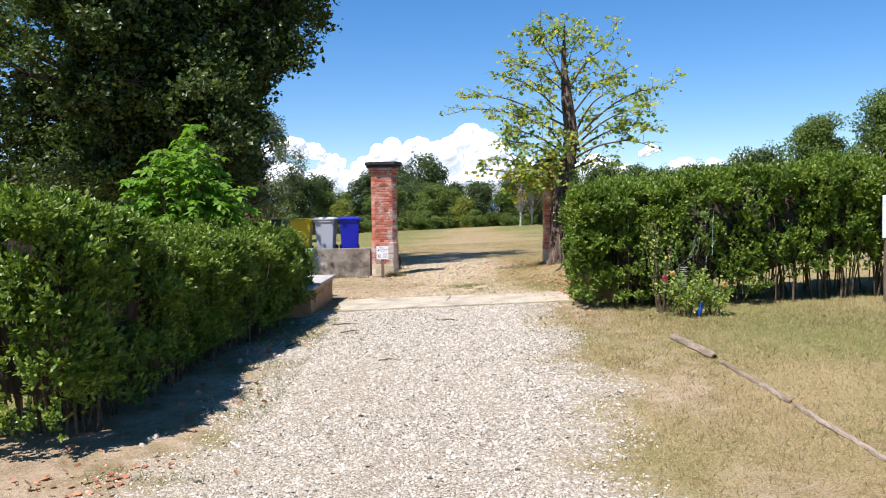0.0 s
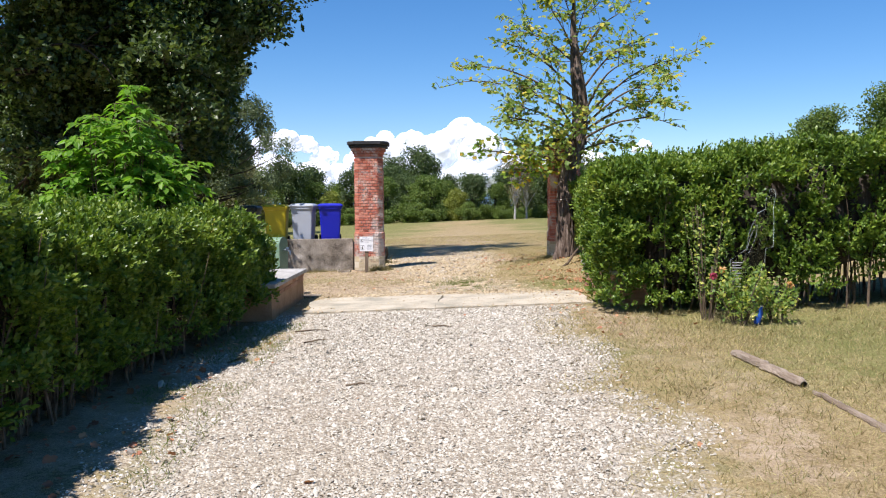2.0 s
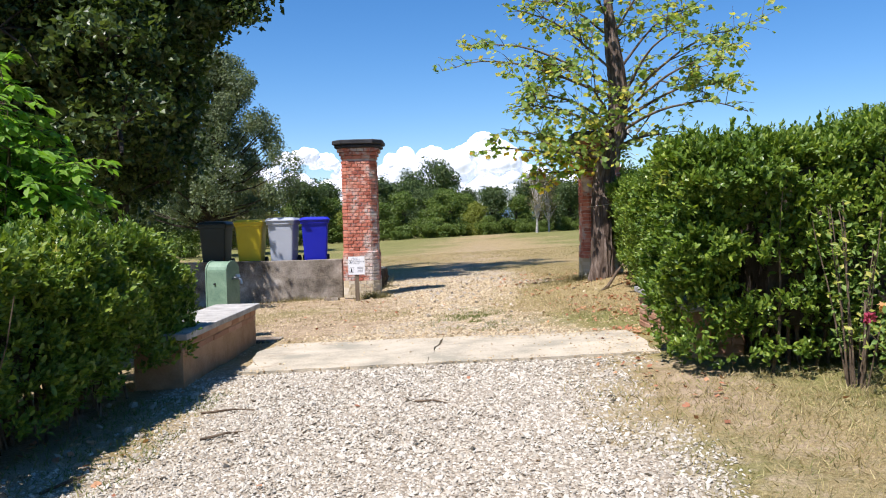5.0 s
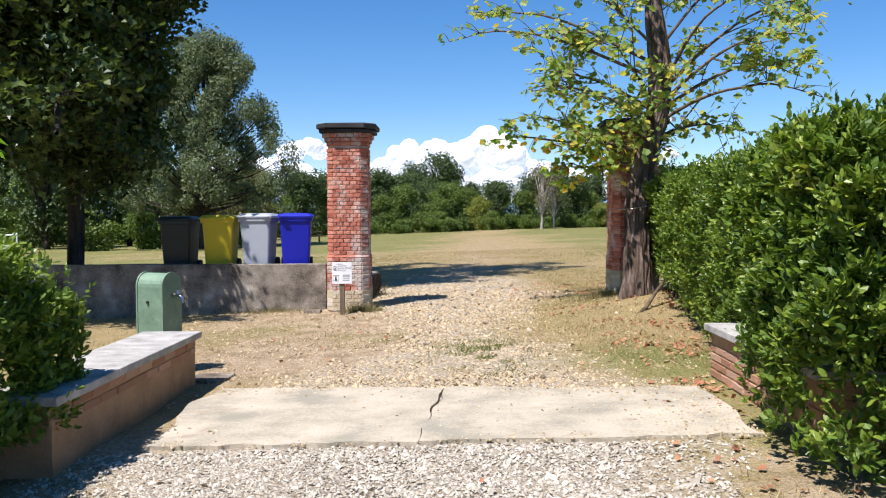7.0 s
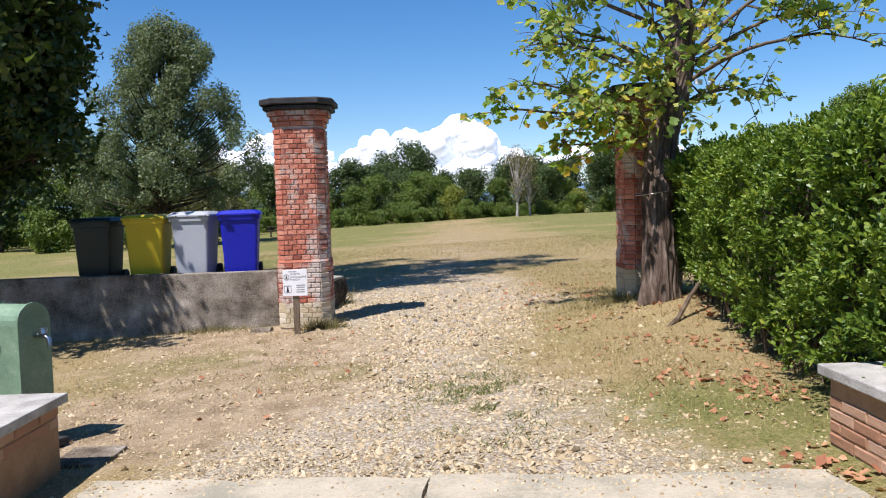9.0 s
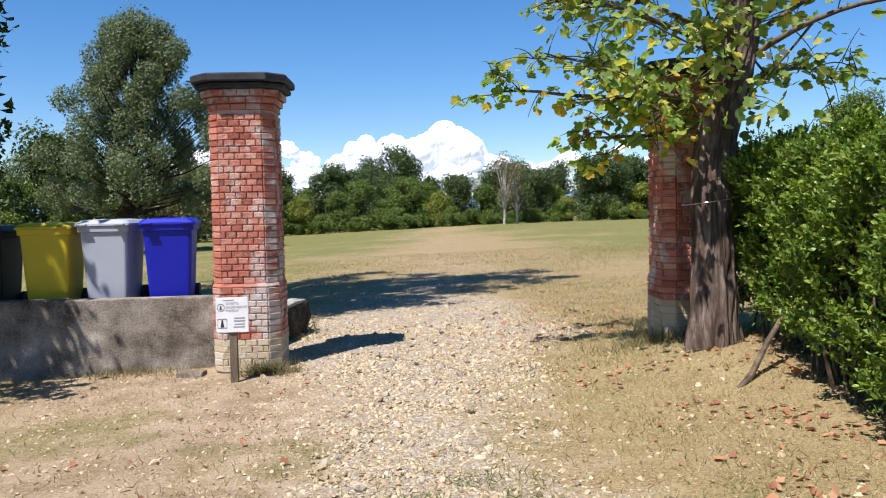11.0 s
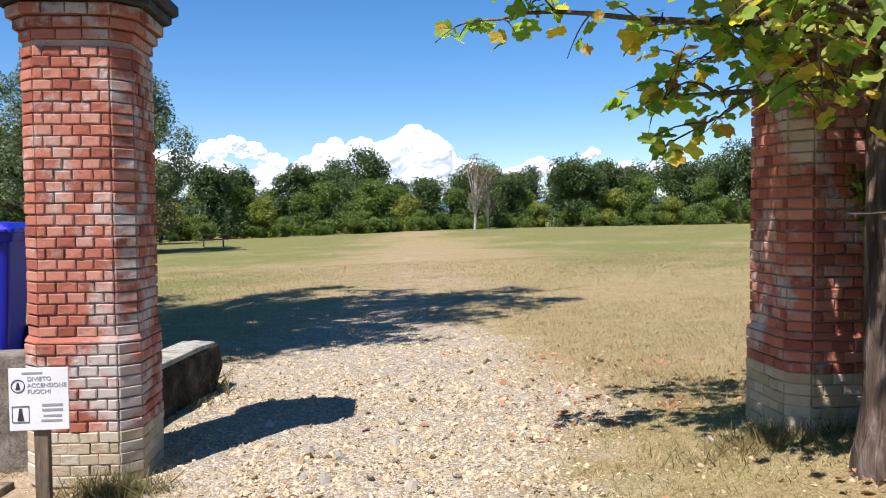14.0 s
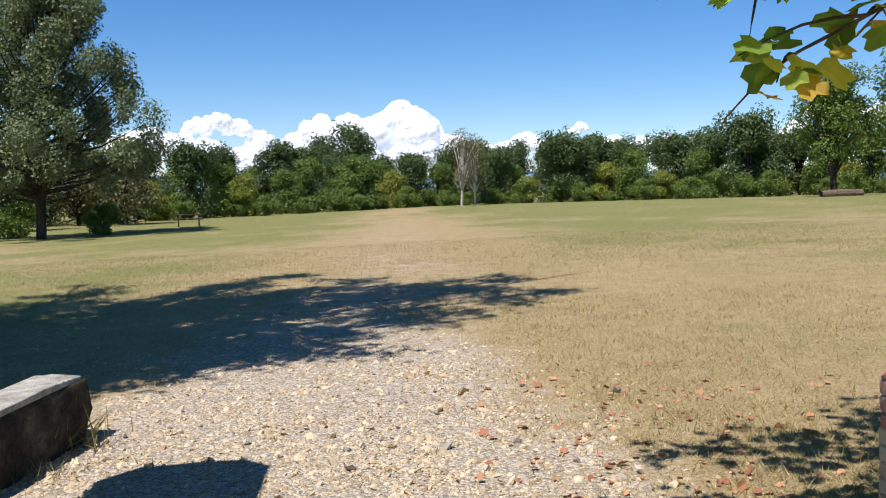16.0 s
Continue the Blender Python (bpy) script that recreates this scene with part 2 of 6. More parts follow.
WOOD_D2 = leafy("wood_leaf_olive", [(0.0, (0.072, 0.078, 0.03, 1)), (0.6, (0.132, 0.132, 0.054, 1)), (1.0, (0.24, 0.204, 0.096, 1))], 0.3)
DRYLEAF = leafy("fallen_leaf", [(0.0, (0.17, 0.06, 0.03, 1)), (0.45, (0.37, 0.155, 0.08, 1)), (0.8, (0.5, 0.27, 0.14, 1)), (1.0, (0.6, 0.44, 0.28, 1))], 0.15, 0.7)
STRAW = leafy("dry_grass", [(0.0, (0.1, 0.075, 0.03, 1)), (0.5, (0.33, 0.262, 0.118, 1)), (0.72, (0.52, 0.43, 0.22, 1)), (0.86, (0.26, 0.27, 0.085, 1)), (1.0, (0.15, 0.18, 0.05, 1))], 0.25, 0.7)
GREENG = leafy("green_grass", [(0.0, (0.07, 0.1, 0.02, 1)), (0.6, (0.15, 0.18, 0.045, 1)), (1.0, (0.32, 0.28, 0.1, 1))], 0.3, 0.6)
BARK = surface("bark", [(0.2, (0.0382, 0.0256, 0.0182, 1)), (0.48, (0.111, 0.08, 0.0593, 1)), (0.66, (0.221, 0.172, 0.137, 1)), (0.85, (0.408, 0.344, 0.289, 1))], 11, 0.95, 1.0, 34, 0.1, stretch=(1, 1, 0.16))
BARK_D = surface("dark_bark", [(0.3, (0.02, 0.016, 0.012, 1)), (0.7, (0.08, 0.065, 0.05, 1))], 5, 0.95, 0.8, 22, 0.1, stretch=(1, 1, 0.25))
TWIG = surface("twig", [(0.3, (0.06, 0.042, 0.028, 1)), (0.7, (0.2, 0.15, 0.1, 1))], 8, 0.9, 0.3, 40, 0.1)
BIRCH = surface("pale_bark", [(0.3, (0.3, 0.27, 0.24, 1)), (0.7, (0.6, 0.56, 0.5, 1))], 3, 0.9, 0.3, 20, 0.1)
BRICKS = [(0.1, (0.27, 0.085, 0.055, 1)), (0.35, (0.42, 0.14, 0.09, 1)), (0.6, (0.51, 0.19, 0.125, 1)), (0.85, (0.56, 0.26, 0.18, 1)), (1.0, (0.56, 0.37, 0.29, 1))]
BRICK = surface("brick", BRICKS, 3.5, 0.92, 0.7, 55, 0.15, rnd="object", dirt=((0.56, 0.53, 0.47, 1), 2.2, 0.505, 0.82))
BRICK_J = surface("brick_far_side", BRICKS, 3.5, 0.92, 0.7, 55, 0.15, rnd="island", dirt=((0.56, 0.53, 0.47, 1), 2.2, 0.505, 0.82))
# mortar of the corbel, darkened to carry the shadow under the cap
CORBEL = surface("corbel_mortar", [(0.2, (0.2, 0.085, 0.06, 1)), (0.8, (0.32, 0.16, 0.12, 1))], 6, 0.95, 0.6, 50, 0.1)
MORTAR = surface("mortar", [(0.2, (0.48, 0.35, 0.29, 1)), (0.8, (0.64, 0.52, 0.45, 1))], 5, 0.95, 0.8, 60, 0.1, dirt=((0.56, 0.53, 0.47, 1), 2.2, 0.505, 0.82))
LIMEBRICK = surface("limewashed_brick", [(0.1, (0.47, 0.38, 0.24, 1)), (0.5, (0.56, 0.47, 0.32, 1)), (0.9, (0.6, 0.53, 0.41, 1))], 3.5, 0.95, 0.7, 55, 0.1, rnd="object", dirt=((0.4, 0.22, 0.14, 1), 4.0, 0.6, 0.6))
CAPDARK = surface("dark_cap", [(0.3, (0.012, 0.012, 0.013, 1)), (0.7, (0.05, 0.05, 0.052, 1))], 4, 0.7, 0.3, 40, 0.3)
CONCRETE = surface("old_concrete", [(0.28, (0.085, 0.07, 0.052, 1)), (0.46, (0.22, 0.19, 0.15, 1)), (0.62, (0.33, 0.29, 0.235, 1)), (0.76, (0.5, 0.45, 0.375, 1))], 2.6, 0.95, 1.0, 48, 0.1, dirt=((0.09, 0.08, 0.062, 1), 1.6, 0.57, 0.6))
SLAB = surface("slab_concrete", [(0.32, (0.3, 0.278, 0.21, 1)), (0.55, (0.45, 0.395, 0.295, 1)), (0.8, (0.535, 0.48, 0.37, 1))], 2.0, 0.95, 0.5, 45, 0.1, dirt=((0.286, 0.231, 0.159, 1), 2.4, 0.58, 0.6))
COPING = surface("stone_coping", [(0.3, (0.29, 0.278, 0.25, 1)), (0.7, (0.49, 0.475, 0.43, 1))], 5, 0.9, 0.4, 60, 0.15, dirt=((0.16, 0.16, 0.15, 1), 4, 0.6, 0.6))
PLASTER = surface("tan_render", [(0.3, (0.33, 0.2, 0.11, 1)), (0.7, (0.45, 0.29, 0.17, 1))], 4, 0.95, 0.5, 50, 0.1, dirt=((0.22, 0.14, 0.08, 1), 3, 0.6, 0.6))
ROCK = surface("rough_stone", [(0.3, (0.11, 0.085, 0.06, 1)), (0.55, (0.24, 0.2, 0.15, 1)), (0.8, (0.46, 0.43, 0.37, 1))], 4, 0.95, 1.0, 30, 0.1)
GRAVEL = surface("gravel_stone", [(0.0, (0.22, 0.188, 0.14, 1)), (0.35, (0.385, 0.345, 0.27, 1)), (0.7, (0.51, 0.47, 0.38, 1)), (1.0, (0.7, 0.66, 0.555, 1))], 14, 0.95, 0.2, 90, 0.1, rnd="island")
GRAVEL_T = surface("tan_gravel_stone", [(0.0, (0.2, 0.142, 0.076, 1)), (0.4, (0.41, 0.318, 0.188, 1)), (1.0, (0.62, 0.52, 0.345, 1))], 14, 0.9, 0.3, 90, 0.2, rnd="island")
STONE_O = surface("loose_stone", [(0.0, (0.24, 0.22, 0.19, 1)), (0.5, (0.4, 0.345, 0.265, 1)), (1.0, (0.6, 0.53, 0.42, 1))], 9, 0.9, 0.4, 60, 0.2, rnd="object")
OLDWOOD = surface("weathered_wood", [(0.3, (0.169, 0.124, 0.0845, 1)), (0.7, (0.39, 0.325, 0.247, 1))], 6, 0.92, 0.7, 40, 0.1, stretch=(1, 0.15, 1))
POSTWOOD = surface("post_wood", [(0.3, (0.1, 0.075, 0.05, 1)), (0.7, (0.26, 0.2, 0.14, 1))], 8, 0.9, 0.6, 50, 0.1, stretch=(1, 1, 0.15))
FGREEN = surface("green_paint", [(0.3, (0.12, 0.2, 0.13, 1)), (0.6, (0.19, 0.29, 0.19, 1)), (0.8, (0.28, 0.36, 0.26, 1))], 5, 0.5, 0.1, 60, 0.4, dirt=((0.2, 0.19, 0.13, 1), 5, 0.62, 0.6))
CHROME = surface("worn_chrome", [(0.3, (0.35, 0.35, 0.35, 1)), (0.7, (0.6, 0.6, 0.6, 1))], 20, 0.3, 0.05, 80, 0.5, metal=1.0)
BLACKR = plastic("black_rubber", (0.02, 0.02, 0.02, 1), 0.7)
WHITE = surface("white_board", [(0.3, (0.72, 0.72, 0.7, 1)), (0.7, (0.82, 0.82, 0.81, 1))], 6, 0.5, 0.05, 60, 0.4)
INK = plastic("dark_ink", (0.04, 0.04, 0.045, 1), 0.6)
GREYINK = plastic("grey_ink", (0.35, 0.35, 0.36, 1), 0.6)


def ground_mat():
    """Gravel, bare earth and dry grass, by two shares kept on the sheet."""
    m, n, l, b = shader("ground", 0.95, 0.1)
    pos = n.new("ShaderNodeNewGeometry").outputs["Position"]
    at1, at2, at3 = (n.new("ShaderNodeAttribute") for _ in range(3))
    at1.attribute_name, at2.attribute_name, at3.attribute_name = "gravel", "earth", "green"
    vo = n.new("ShaderNodeTexVoronoi")
    vo.inputs["Scale"].default_value = 52
    l.new(pos, vo.inputs["Vector"])
    nf, nm, nb = noise_node(n, l, pos, 45, 6, 0.7), noise_node(n, l, pos, 3.0, 6, 0.65), noise_node(n, l, pos, 0.35, 5, 0.6)
    sep = n.new("ShaderNodeSeparateColor")
    l.new(vo.outputs["Color"], sep.inputs[0])
    gr = ramp_node(n, [(0.0, (0.21, 0.17, 0.115, 1)), (0.5, (0.36, 0.31, 0.228, 1)), (1.0, (0.56, 0.5, 0.39, 1))])
    l.new(sep.outputs[0], gr.inputs[0])
    gap = calc(n, l, "MULTIPLY", vo.outputs["Distance"], 1.0)
    gcol = mixc(n, l, calc(n, l, "MULTIPLY", gap, 0.5), gr.outputs[0], (0.252, 0.21, 0.16, 1))
    ea = ramp_node(n, [(0.38, (0.19, 0.14, 0.085, 1)), (0.5, (0.33, 0.25, 0.16, 1)), (0.63, (0.44, 0.35, 0.235, 1))])
    l.new(calc(n, l, "ADD", calc(n, l, "MULTIPLY", nm.outputs[0], 0.5), calc(n, l, "MULTIPLY", nf.outputs[0], 0.5)), ea.inputs[0])
    dry = ramp_node(n, [(0.38, (0.185, 0.13, 0.0588, 1)), (0.5, (0.302, 0.231, 0.113, 1)), (0.63, (0.386, 0.311, 0.168, 1))])
    l.new(calc(n, l, "ADD", calc(n, l, "MULTIPLY", nm.outputs[0], 0.25), calc(n, l, "MULTIPLY", nf.outputs[0], 0.75)), dry.inputs[0])
    grn = ramp_node(n, [(0.38, (0.0966, 0.105, 0.0294, 1)), (0.5, (0.168, 0.168, 0.0546, 1)), (0.63, (0.26, 0.235, 0.0924, 1))])
    l.new(calc(n, l, "ADD", calc(n, l, "MULTIPLY", nm.outputs[0], 0.25), calc(n, l, "MULTIPLY", nf.outputs[0], 0.75)), grn.inputs[0])

    wide = noise_node(n, l, pos, 11.0, 5, 0.75)

    def soft(att, width, src):
        both = calc(n, l, "ADD", calc(n, l, "MULTIPLY", src, 0.45), calc(n, l, "MULTIPLY", wide.outputs[0], 0.55))
        a = calc(n, l, "MULTIPLY_ADD", both, width * 1.7, -width * 0.85)
        k = n.new("ShaderNodeMapRange")
        k.interpolation_type = "SMOOTHSTEP"
        k.inputs["From Min"].default_value, k.inputs["From Max"].default_value = 0.25, 0.75
        l.new(calc(n, l, "ADD", att.outputs["Fac"], a), k.inputs[0])
        return k.outputs[0]
    c = mixc(n, l, soft(at3, 1.2, nb.outputs[0]), dry.outputs[0], grn.outputs[0])
    c = mixc(n, l, soft(at2, 1.2, nm.outputs[0]), c, ea.outputs[0])
    c = mixc(n, l, soft(at1, 1.0, nm.outputs[0]), c, gcol)
    sp = noise_node(n, l, pos, 130, 3, 0.8)
    spk = ramp_node(n, [(0.36, (0.6, 0.58, 0.54, 1)), (0.5, (1.0, 1.0, 1.0, 1)), (0.66, (1.3, 1.3, 1.28, 1))])
    l.new(sp.outputs[0], spk.inputs[0])
    c = mixc(n, l, 1.0, c, spk.outputs[0], "MULTIPLY")
    l.new(c, b.inputs["Base Color"])
    hgt = mixc(n, l, at1.outputs["Fac"], nf.outputs[0], calc(n, l, "SUBTRACT", 1.0, gap))
    bp = n.new("ShaderNodeBump")
    bp.inputs["Strength"].default_value, bp.inputs["Distance"].default_value = 0.8, 0.02
    l.new(hgt, bp.inputs["Height"])
    l.new(bp.outputs[0], b.inputs["Normal"])
    return m


TANBRICK = surface("tan_brick", [(0.1, (0.34, 0.18, 0.105, 1)), (0.5, (0.44, 0.25, 0.155, 1)), (0.9, (0.5, 0.33, 0.22, 1))], 3.5, 0.92, 0.5, 55, 0.15, rnd="object")


# ---- ground ----
def gravel_share(x, y):
    """Where the drive's gravel lies, 0 to 1."""
    wob = (vnoise(x, y, 0.9, 3) - 0.5) * 0.7 + (vnoise(x, y, 3.1, 4) - 0.5) * 0.3
    left = np.interp(y, [-5, 4, 8, 13, 15, 17, 20, 23, 26, 32], [-2.4, -2.1, -1.85, -1.75, -1.6, -0.6, -0.75, -1.3, -1.5, -0.2])
    right = np.interp(y, [-5, 4, 8, 13, 15, 17, 20, 23, 26, 32], [1.6, 1.35, 1.35, 1.45, 1.5, 1.25, 1.15, 1.9, 1.9, 1.2])
    d = np.minimum(x - left, right - x) + wob
    return np.clip(0.5 + d / 1.5, 0, 1) * np.interp(y, [22.5, 36], [1, 0]) * np.interp(y, [14.6, 15.3, 19, 21, 23], [1, 0.7, 0.66, 0.8, 0.95])


def earth_share(x, y):
    """Bare tan earth beside the gravel and beyond the slab."""
    e = 0.75 * np.exp(-((x + 1.4) / 2.6) ** 2) * (y > 15) * np.interp(y, [15, 16, 22, 26], [0, 1, 1, 0.3])
    e = e + 0.6 * np.exp(-((x - 2.1) / 0.8) ** 2) * np.interp(y, [-5, 12.5, 14], [1, 1, 0]) * (0.3 + vnoise(x, y, 0.7, 9))
    e = e + 0.6 * np.interp(x, [-4.0, -3.4, -2.0, -1.6], [0, 1, 1, 0]) * np.interp(y, [13, 15], [1, 0])
    e = e + 0.5 * np.exp(-((x - 1.2 - 0.03 * (y - 25)) / 1.7) ** 2) * np.interp(y, [24, 30, 60, 85], [0, 1, 0.7, 0.2])
    return np.clip(e * (0.6 + 0.8 * vnoise(x, y, 0.8, 12)), 0, 1)


def green_share(x, y):
    """Where the grass keeps some green: mostly the far field."""
    g = np.interp(y, [-5, 8, 12, 15, 24, 40, 60, 100], [0.52, 0.52, 0.45, 0.3, 0.36, 0.58, 0.75, 0.85])
    g = g - 0.5 * np.exp(-((x - 1.2 - 0.03 * (y - 25)) / 3.5) ** 2) * (y > 22)
    g = g + 0.1 * np.exp(-((x - 1.9) / 0.5) ** 2) * (y > 15) * (y < 19)
    return np.clip(g + 0.5 * (vnoise(x, y, 0.25, 21) - 0.5) + 0.3 * (vnoise(x, y, 0.9, 22) - 0.5), 0, 1)


def spread(a, b, step, far, ratio):
    """Grid lines, fine from a to b and ever coarser out to far."""
    mid = list(np.arange(a, b + step / 2, step))
    lo, hi, s = [], [], step
    while (mid[-1] if not hi else hi[-1]) < far:
        s *= ratio
        hi.append((hi or mid)[-1] + s)
        lo.append((lo or mid[:1])[-1] - s)
    return np.array(lo[::-1] + mid + hi)


gx, gy = spread(-7.0, 8.0, 0.1, 2600, 1.16), spread(1.0, 34.0, 0.1, 2600, 1.16)
X, Y = np.meshgrid(gx, gy, indexing="ij")
near = np.exp(-((X / 25) ** 2 + ((Y - 15) / 40) ** 2))
Z = gz(X, Y) + near * (0.018 * (vnoise(X, Y, 1.3, 1) - 0.5) + 0.012 * (vnoise(X, Y, 6.0, 2) - 0.5)) + 0.3 * (1 - near) * (vnoise(X, Y, 0.03, 5) - 0.5)
nx, ny = len(gx), len(gy)
I, J = np.meshgrid(np.arange(nx - 1), np.arange(ny - 1), indexing="ij")
GF = np.stack([I * ny + J, (I + 1) * ny + J, (I + 1) * ny + J + 1, I * ny + J + 1], -1).reshape(-1, 4)
ground = np_mesh("ground", np.stack([X, Y, Z], -1).reshape(-1, 3), GF, ground_mat(), smooth=True)
tagged(ground, "pale gravel drive through dry mown grass and bare earth", "ground", kind="structure")
for key, share in (("gravel", gravel_share), ("earth", earth_share), ("green", green_share)):
    at = ground.data.attributes.new(key, "FLOAT", "POINT")
    at.data.foreach_set("value", share(X, Y).ravel().astype(np.float32))


# ---- concrete threshold slab across the drive, broken in two ----
def slab_near(x):
    return 13.3 - 0.06 * x


def slab_far(x):
    return 14.87 - 0.2 * x


def slab(x0, x1, seed):
    """One piece of the slab with ragged rims, following the ground; its far edge runs aslant."""
    bm = bmesh.new()
    us = np.linspace(0, 1, 26)
    top, low = [], []
    for j, v in enumerate(np.linspace(0, 1, 22)):
        ym = slab_near(0.1) + (slab_far(0.1) - slab_near(0.1)) * v
        a = x0 if isinstance(x0, float) else crack_x(ym) + crack_w(ym)
        b = x1 if isinstance(x1, float) else crack_x(ym) - crack_w(ym)
        a += 0.2 * float(vnoise(ym, 1.5, 3.0, seed) - 0.5) if isinstance(x0, float) else 0
        b += 0.3 * float(vnoise(ym, 2.5, 2.2, seed) - 0.5) if isinstance(x1, float) else 0
        row = []
        for u in us:
            x = a + (b - a) * u
            y = slab_near(x) + (slab_far(x) - slab_near(x)) * v
            y += float(0.07 * (vnoise(x, 0.3, 2.5, seed) - 0.5) + 0.05 * (vnoise(x, 0.9, 9.0, seed) - 0.5)) if j in (0, 21) else 0
            row.append((x, y, g1(x, y) + 0.026 + 0.01 * float(vnoise(x, y, 2.2, seed) - 0.5)))
        top.append([bm.verts.new(p) for p in row])
        low.append([bm.verts.new((p[0], p[1], p[2] - 0.12)) for p in row])
    for j in range(21):
        for i in range(25):
            bm.faces.new((top[j][i], top[j][i + 1], top[j + 1][i + 1], top[j + 1][i]))
    rim_t = top[0] + [t[-1] for t in top[1:]] + top[-1][-2::-1] + [t[0] for t in top[-2:0:-1]]
    rim_l = low[0] + [t[-1] for t in low[1:]] + low[-1][-2::-1] + [t[0] for t in low[-2:0:-1]]
    k = len(rim_t)
    for i in range(k):
        bm.faces.new((rim_t[i], rim_l[i], rim_l[(i + 1) % k], rim_t[(i + 1) % k]))
    for v in [v for v in bm.verts if not v.link_faces]:
        bm.verts.remove(v)
    return bm


def crack_w(y):
    """Half the width of the crack: widest beyond the middle."""
    return 0.003 + 0.014 * math.exp(-((y - 14.4) / 0.3) ** 2)


def crack_x(y):
    return 0.1 + 0.1 * (y - 14.0) + 0.04 * float(vnoise(y, 0.5, 4.0, 5) - 0.5)


threshold = new("pavement")
tagged(threshold, "cracked concrete threshold slab across the gravel drive", "pavement", kind="structure")
part("slab", slab(-1.72, None, 3), SLAB, threshold)
part("slab", slab(None, 2.12, 4), SLAB, threshold)


# ---- brick work ----
brick_cache = {}


def brick_mesh(w, h, d, mat, variant):
    """A worn brick whose front faces -y, with chamfered front edges."""
    key = (round(w, 3), round(h, 3), round(d, 3), mat.name, variant)
    if key not in brick_cache:
        r = random.Random(str(key))
        q = 0.005

        def j(k):
            return (r.random() - 0.5) * k
        ring = [(-w / 2, -h / 2), (w / 2, -h / 2), (w / 2, h / 2), (-w / 2, h / 2)]
        back = [(x, d, z) for x, z in ring]
        mid = [(x + j(0.004), q + j(0.003), z + j(0.004)) for x, z in ring]
        front = [(x - math.copysign(q * 1.3, x) + j(0.004), j(0.005), z - math.copysign(q * 1.1, z) + j(0.003)) for x, z in ring]
        bm = bmesh.new()
        loft(bm, [back, mid, front])
        bmesh.ops.recalc_face_normals(bm, faces=bm.faces[:])
        me = bpy.data.meshes.new("brick")
        bm.to_mesh(me)
        bm.free()
        me.materials.append(mat)
        brick_cache[key] = me
    return brick_cache[key]


def octagon(w, c):
    return [(-w + c, -w), (w - c, -w), (w, -w + c), (w, w - c), (w - c, w), (-w + c, w), (-w, w - c), (-w, -w + c)]


def lay_bricks(parent, a, b, zs, h, joint, depth, cell, budget, joined, seed, skip=0.0, mat=None):
    """Courses of bricks along the face from a to b (outside on the right hand of a to b)."""
    r = random.Random(seed)
    A, B = Vector((*a, 0)), Vector((*b, 0))
    L = (B - A).length
    way = (B - A) / L
    turn = math.degrees(math.atan2(way.y, way.x))
    n = max(1, round(L / cell))
    for k, z in enumerate(zs):
        cuts = [i / n for i in range(n + 1)] if (k % 2 == 0 or n == 1) else [0] + [(i + 0.5) / n for i in range(n)] + [1]
        if n > 1:
            cuts = [cuts[0]] + [c + (r.random() - 0.5) * 0.11 / n for c in cuts[1:-1]] + [cuts[-1]]
        for u, v in zip(cuts, cuts[1:]):
            if r.random() < skip:
                continue
            w = round(((v - u) * L - joint) / 0.006) * 0.006
            p = A + way * ((u + v) / 2 * L)
            m = pose(p.x, p.y, z + h / 2 + (r.random() - 0.5) * 0.003, (r.random() - 0.5) * 1.2, (r.random() - 0.5) * 1.6, turn + (r.random() - 0.5) * 1.5)
            m = m @ Matrix.Translation((0, -0.006 + (r.random() - 0.5) * 0.007, 0))
            if budget[0] > 0:
                budget[0] -= 1
                ob = new("brick", brick_mesh(w, h, depth, mat or BRICK, r.randrange(4)))
                ob.parent = parent
                ob.matrix_basis = m
            else:
                me = brick_mesh(w, h, depth, BRICK_J, r.randrange(4))
                joined.append((me, m))


def join_bricks(parent, joined):
    if not joined:
        return
    V, F = [], []
    for me, m in joined:
        o = len(V)
        V += [m @ v.co for v in me.vertices]
        F += [[o + i for i in p.vertices] for p in me.polygons]
    me = bpy.data.meshes.new("brickwork")
    me.from_pydata([tuple(v) for v in V], [], F)
    me.materials.append(BRICK_J)
    ob = new("brickwork", me)
    ob.parent = parent
    tagged(ob, kind="stuff")


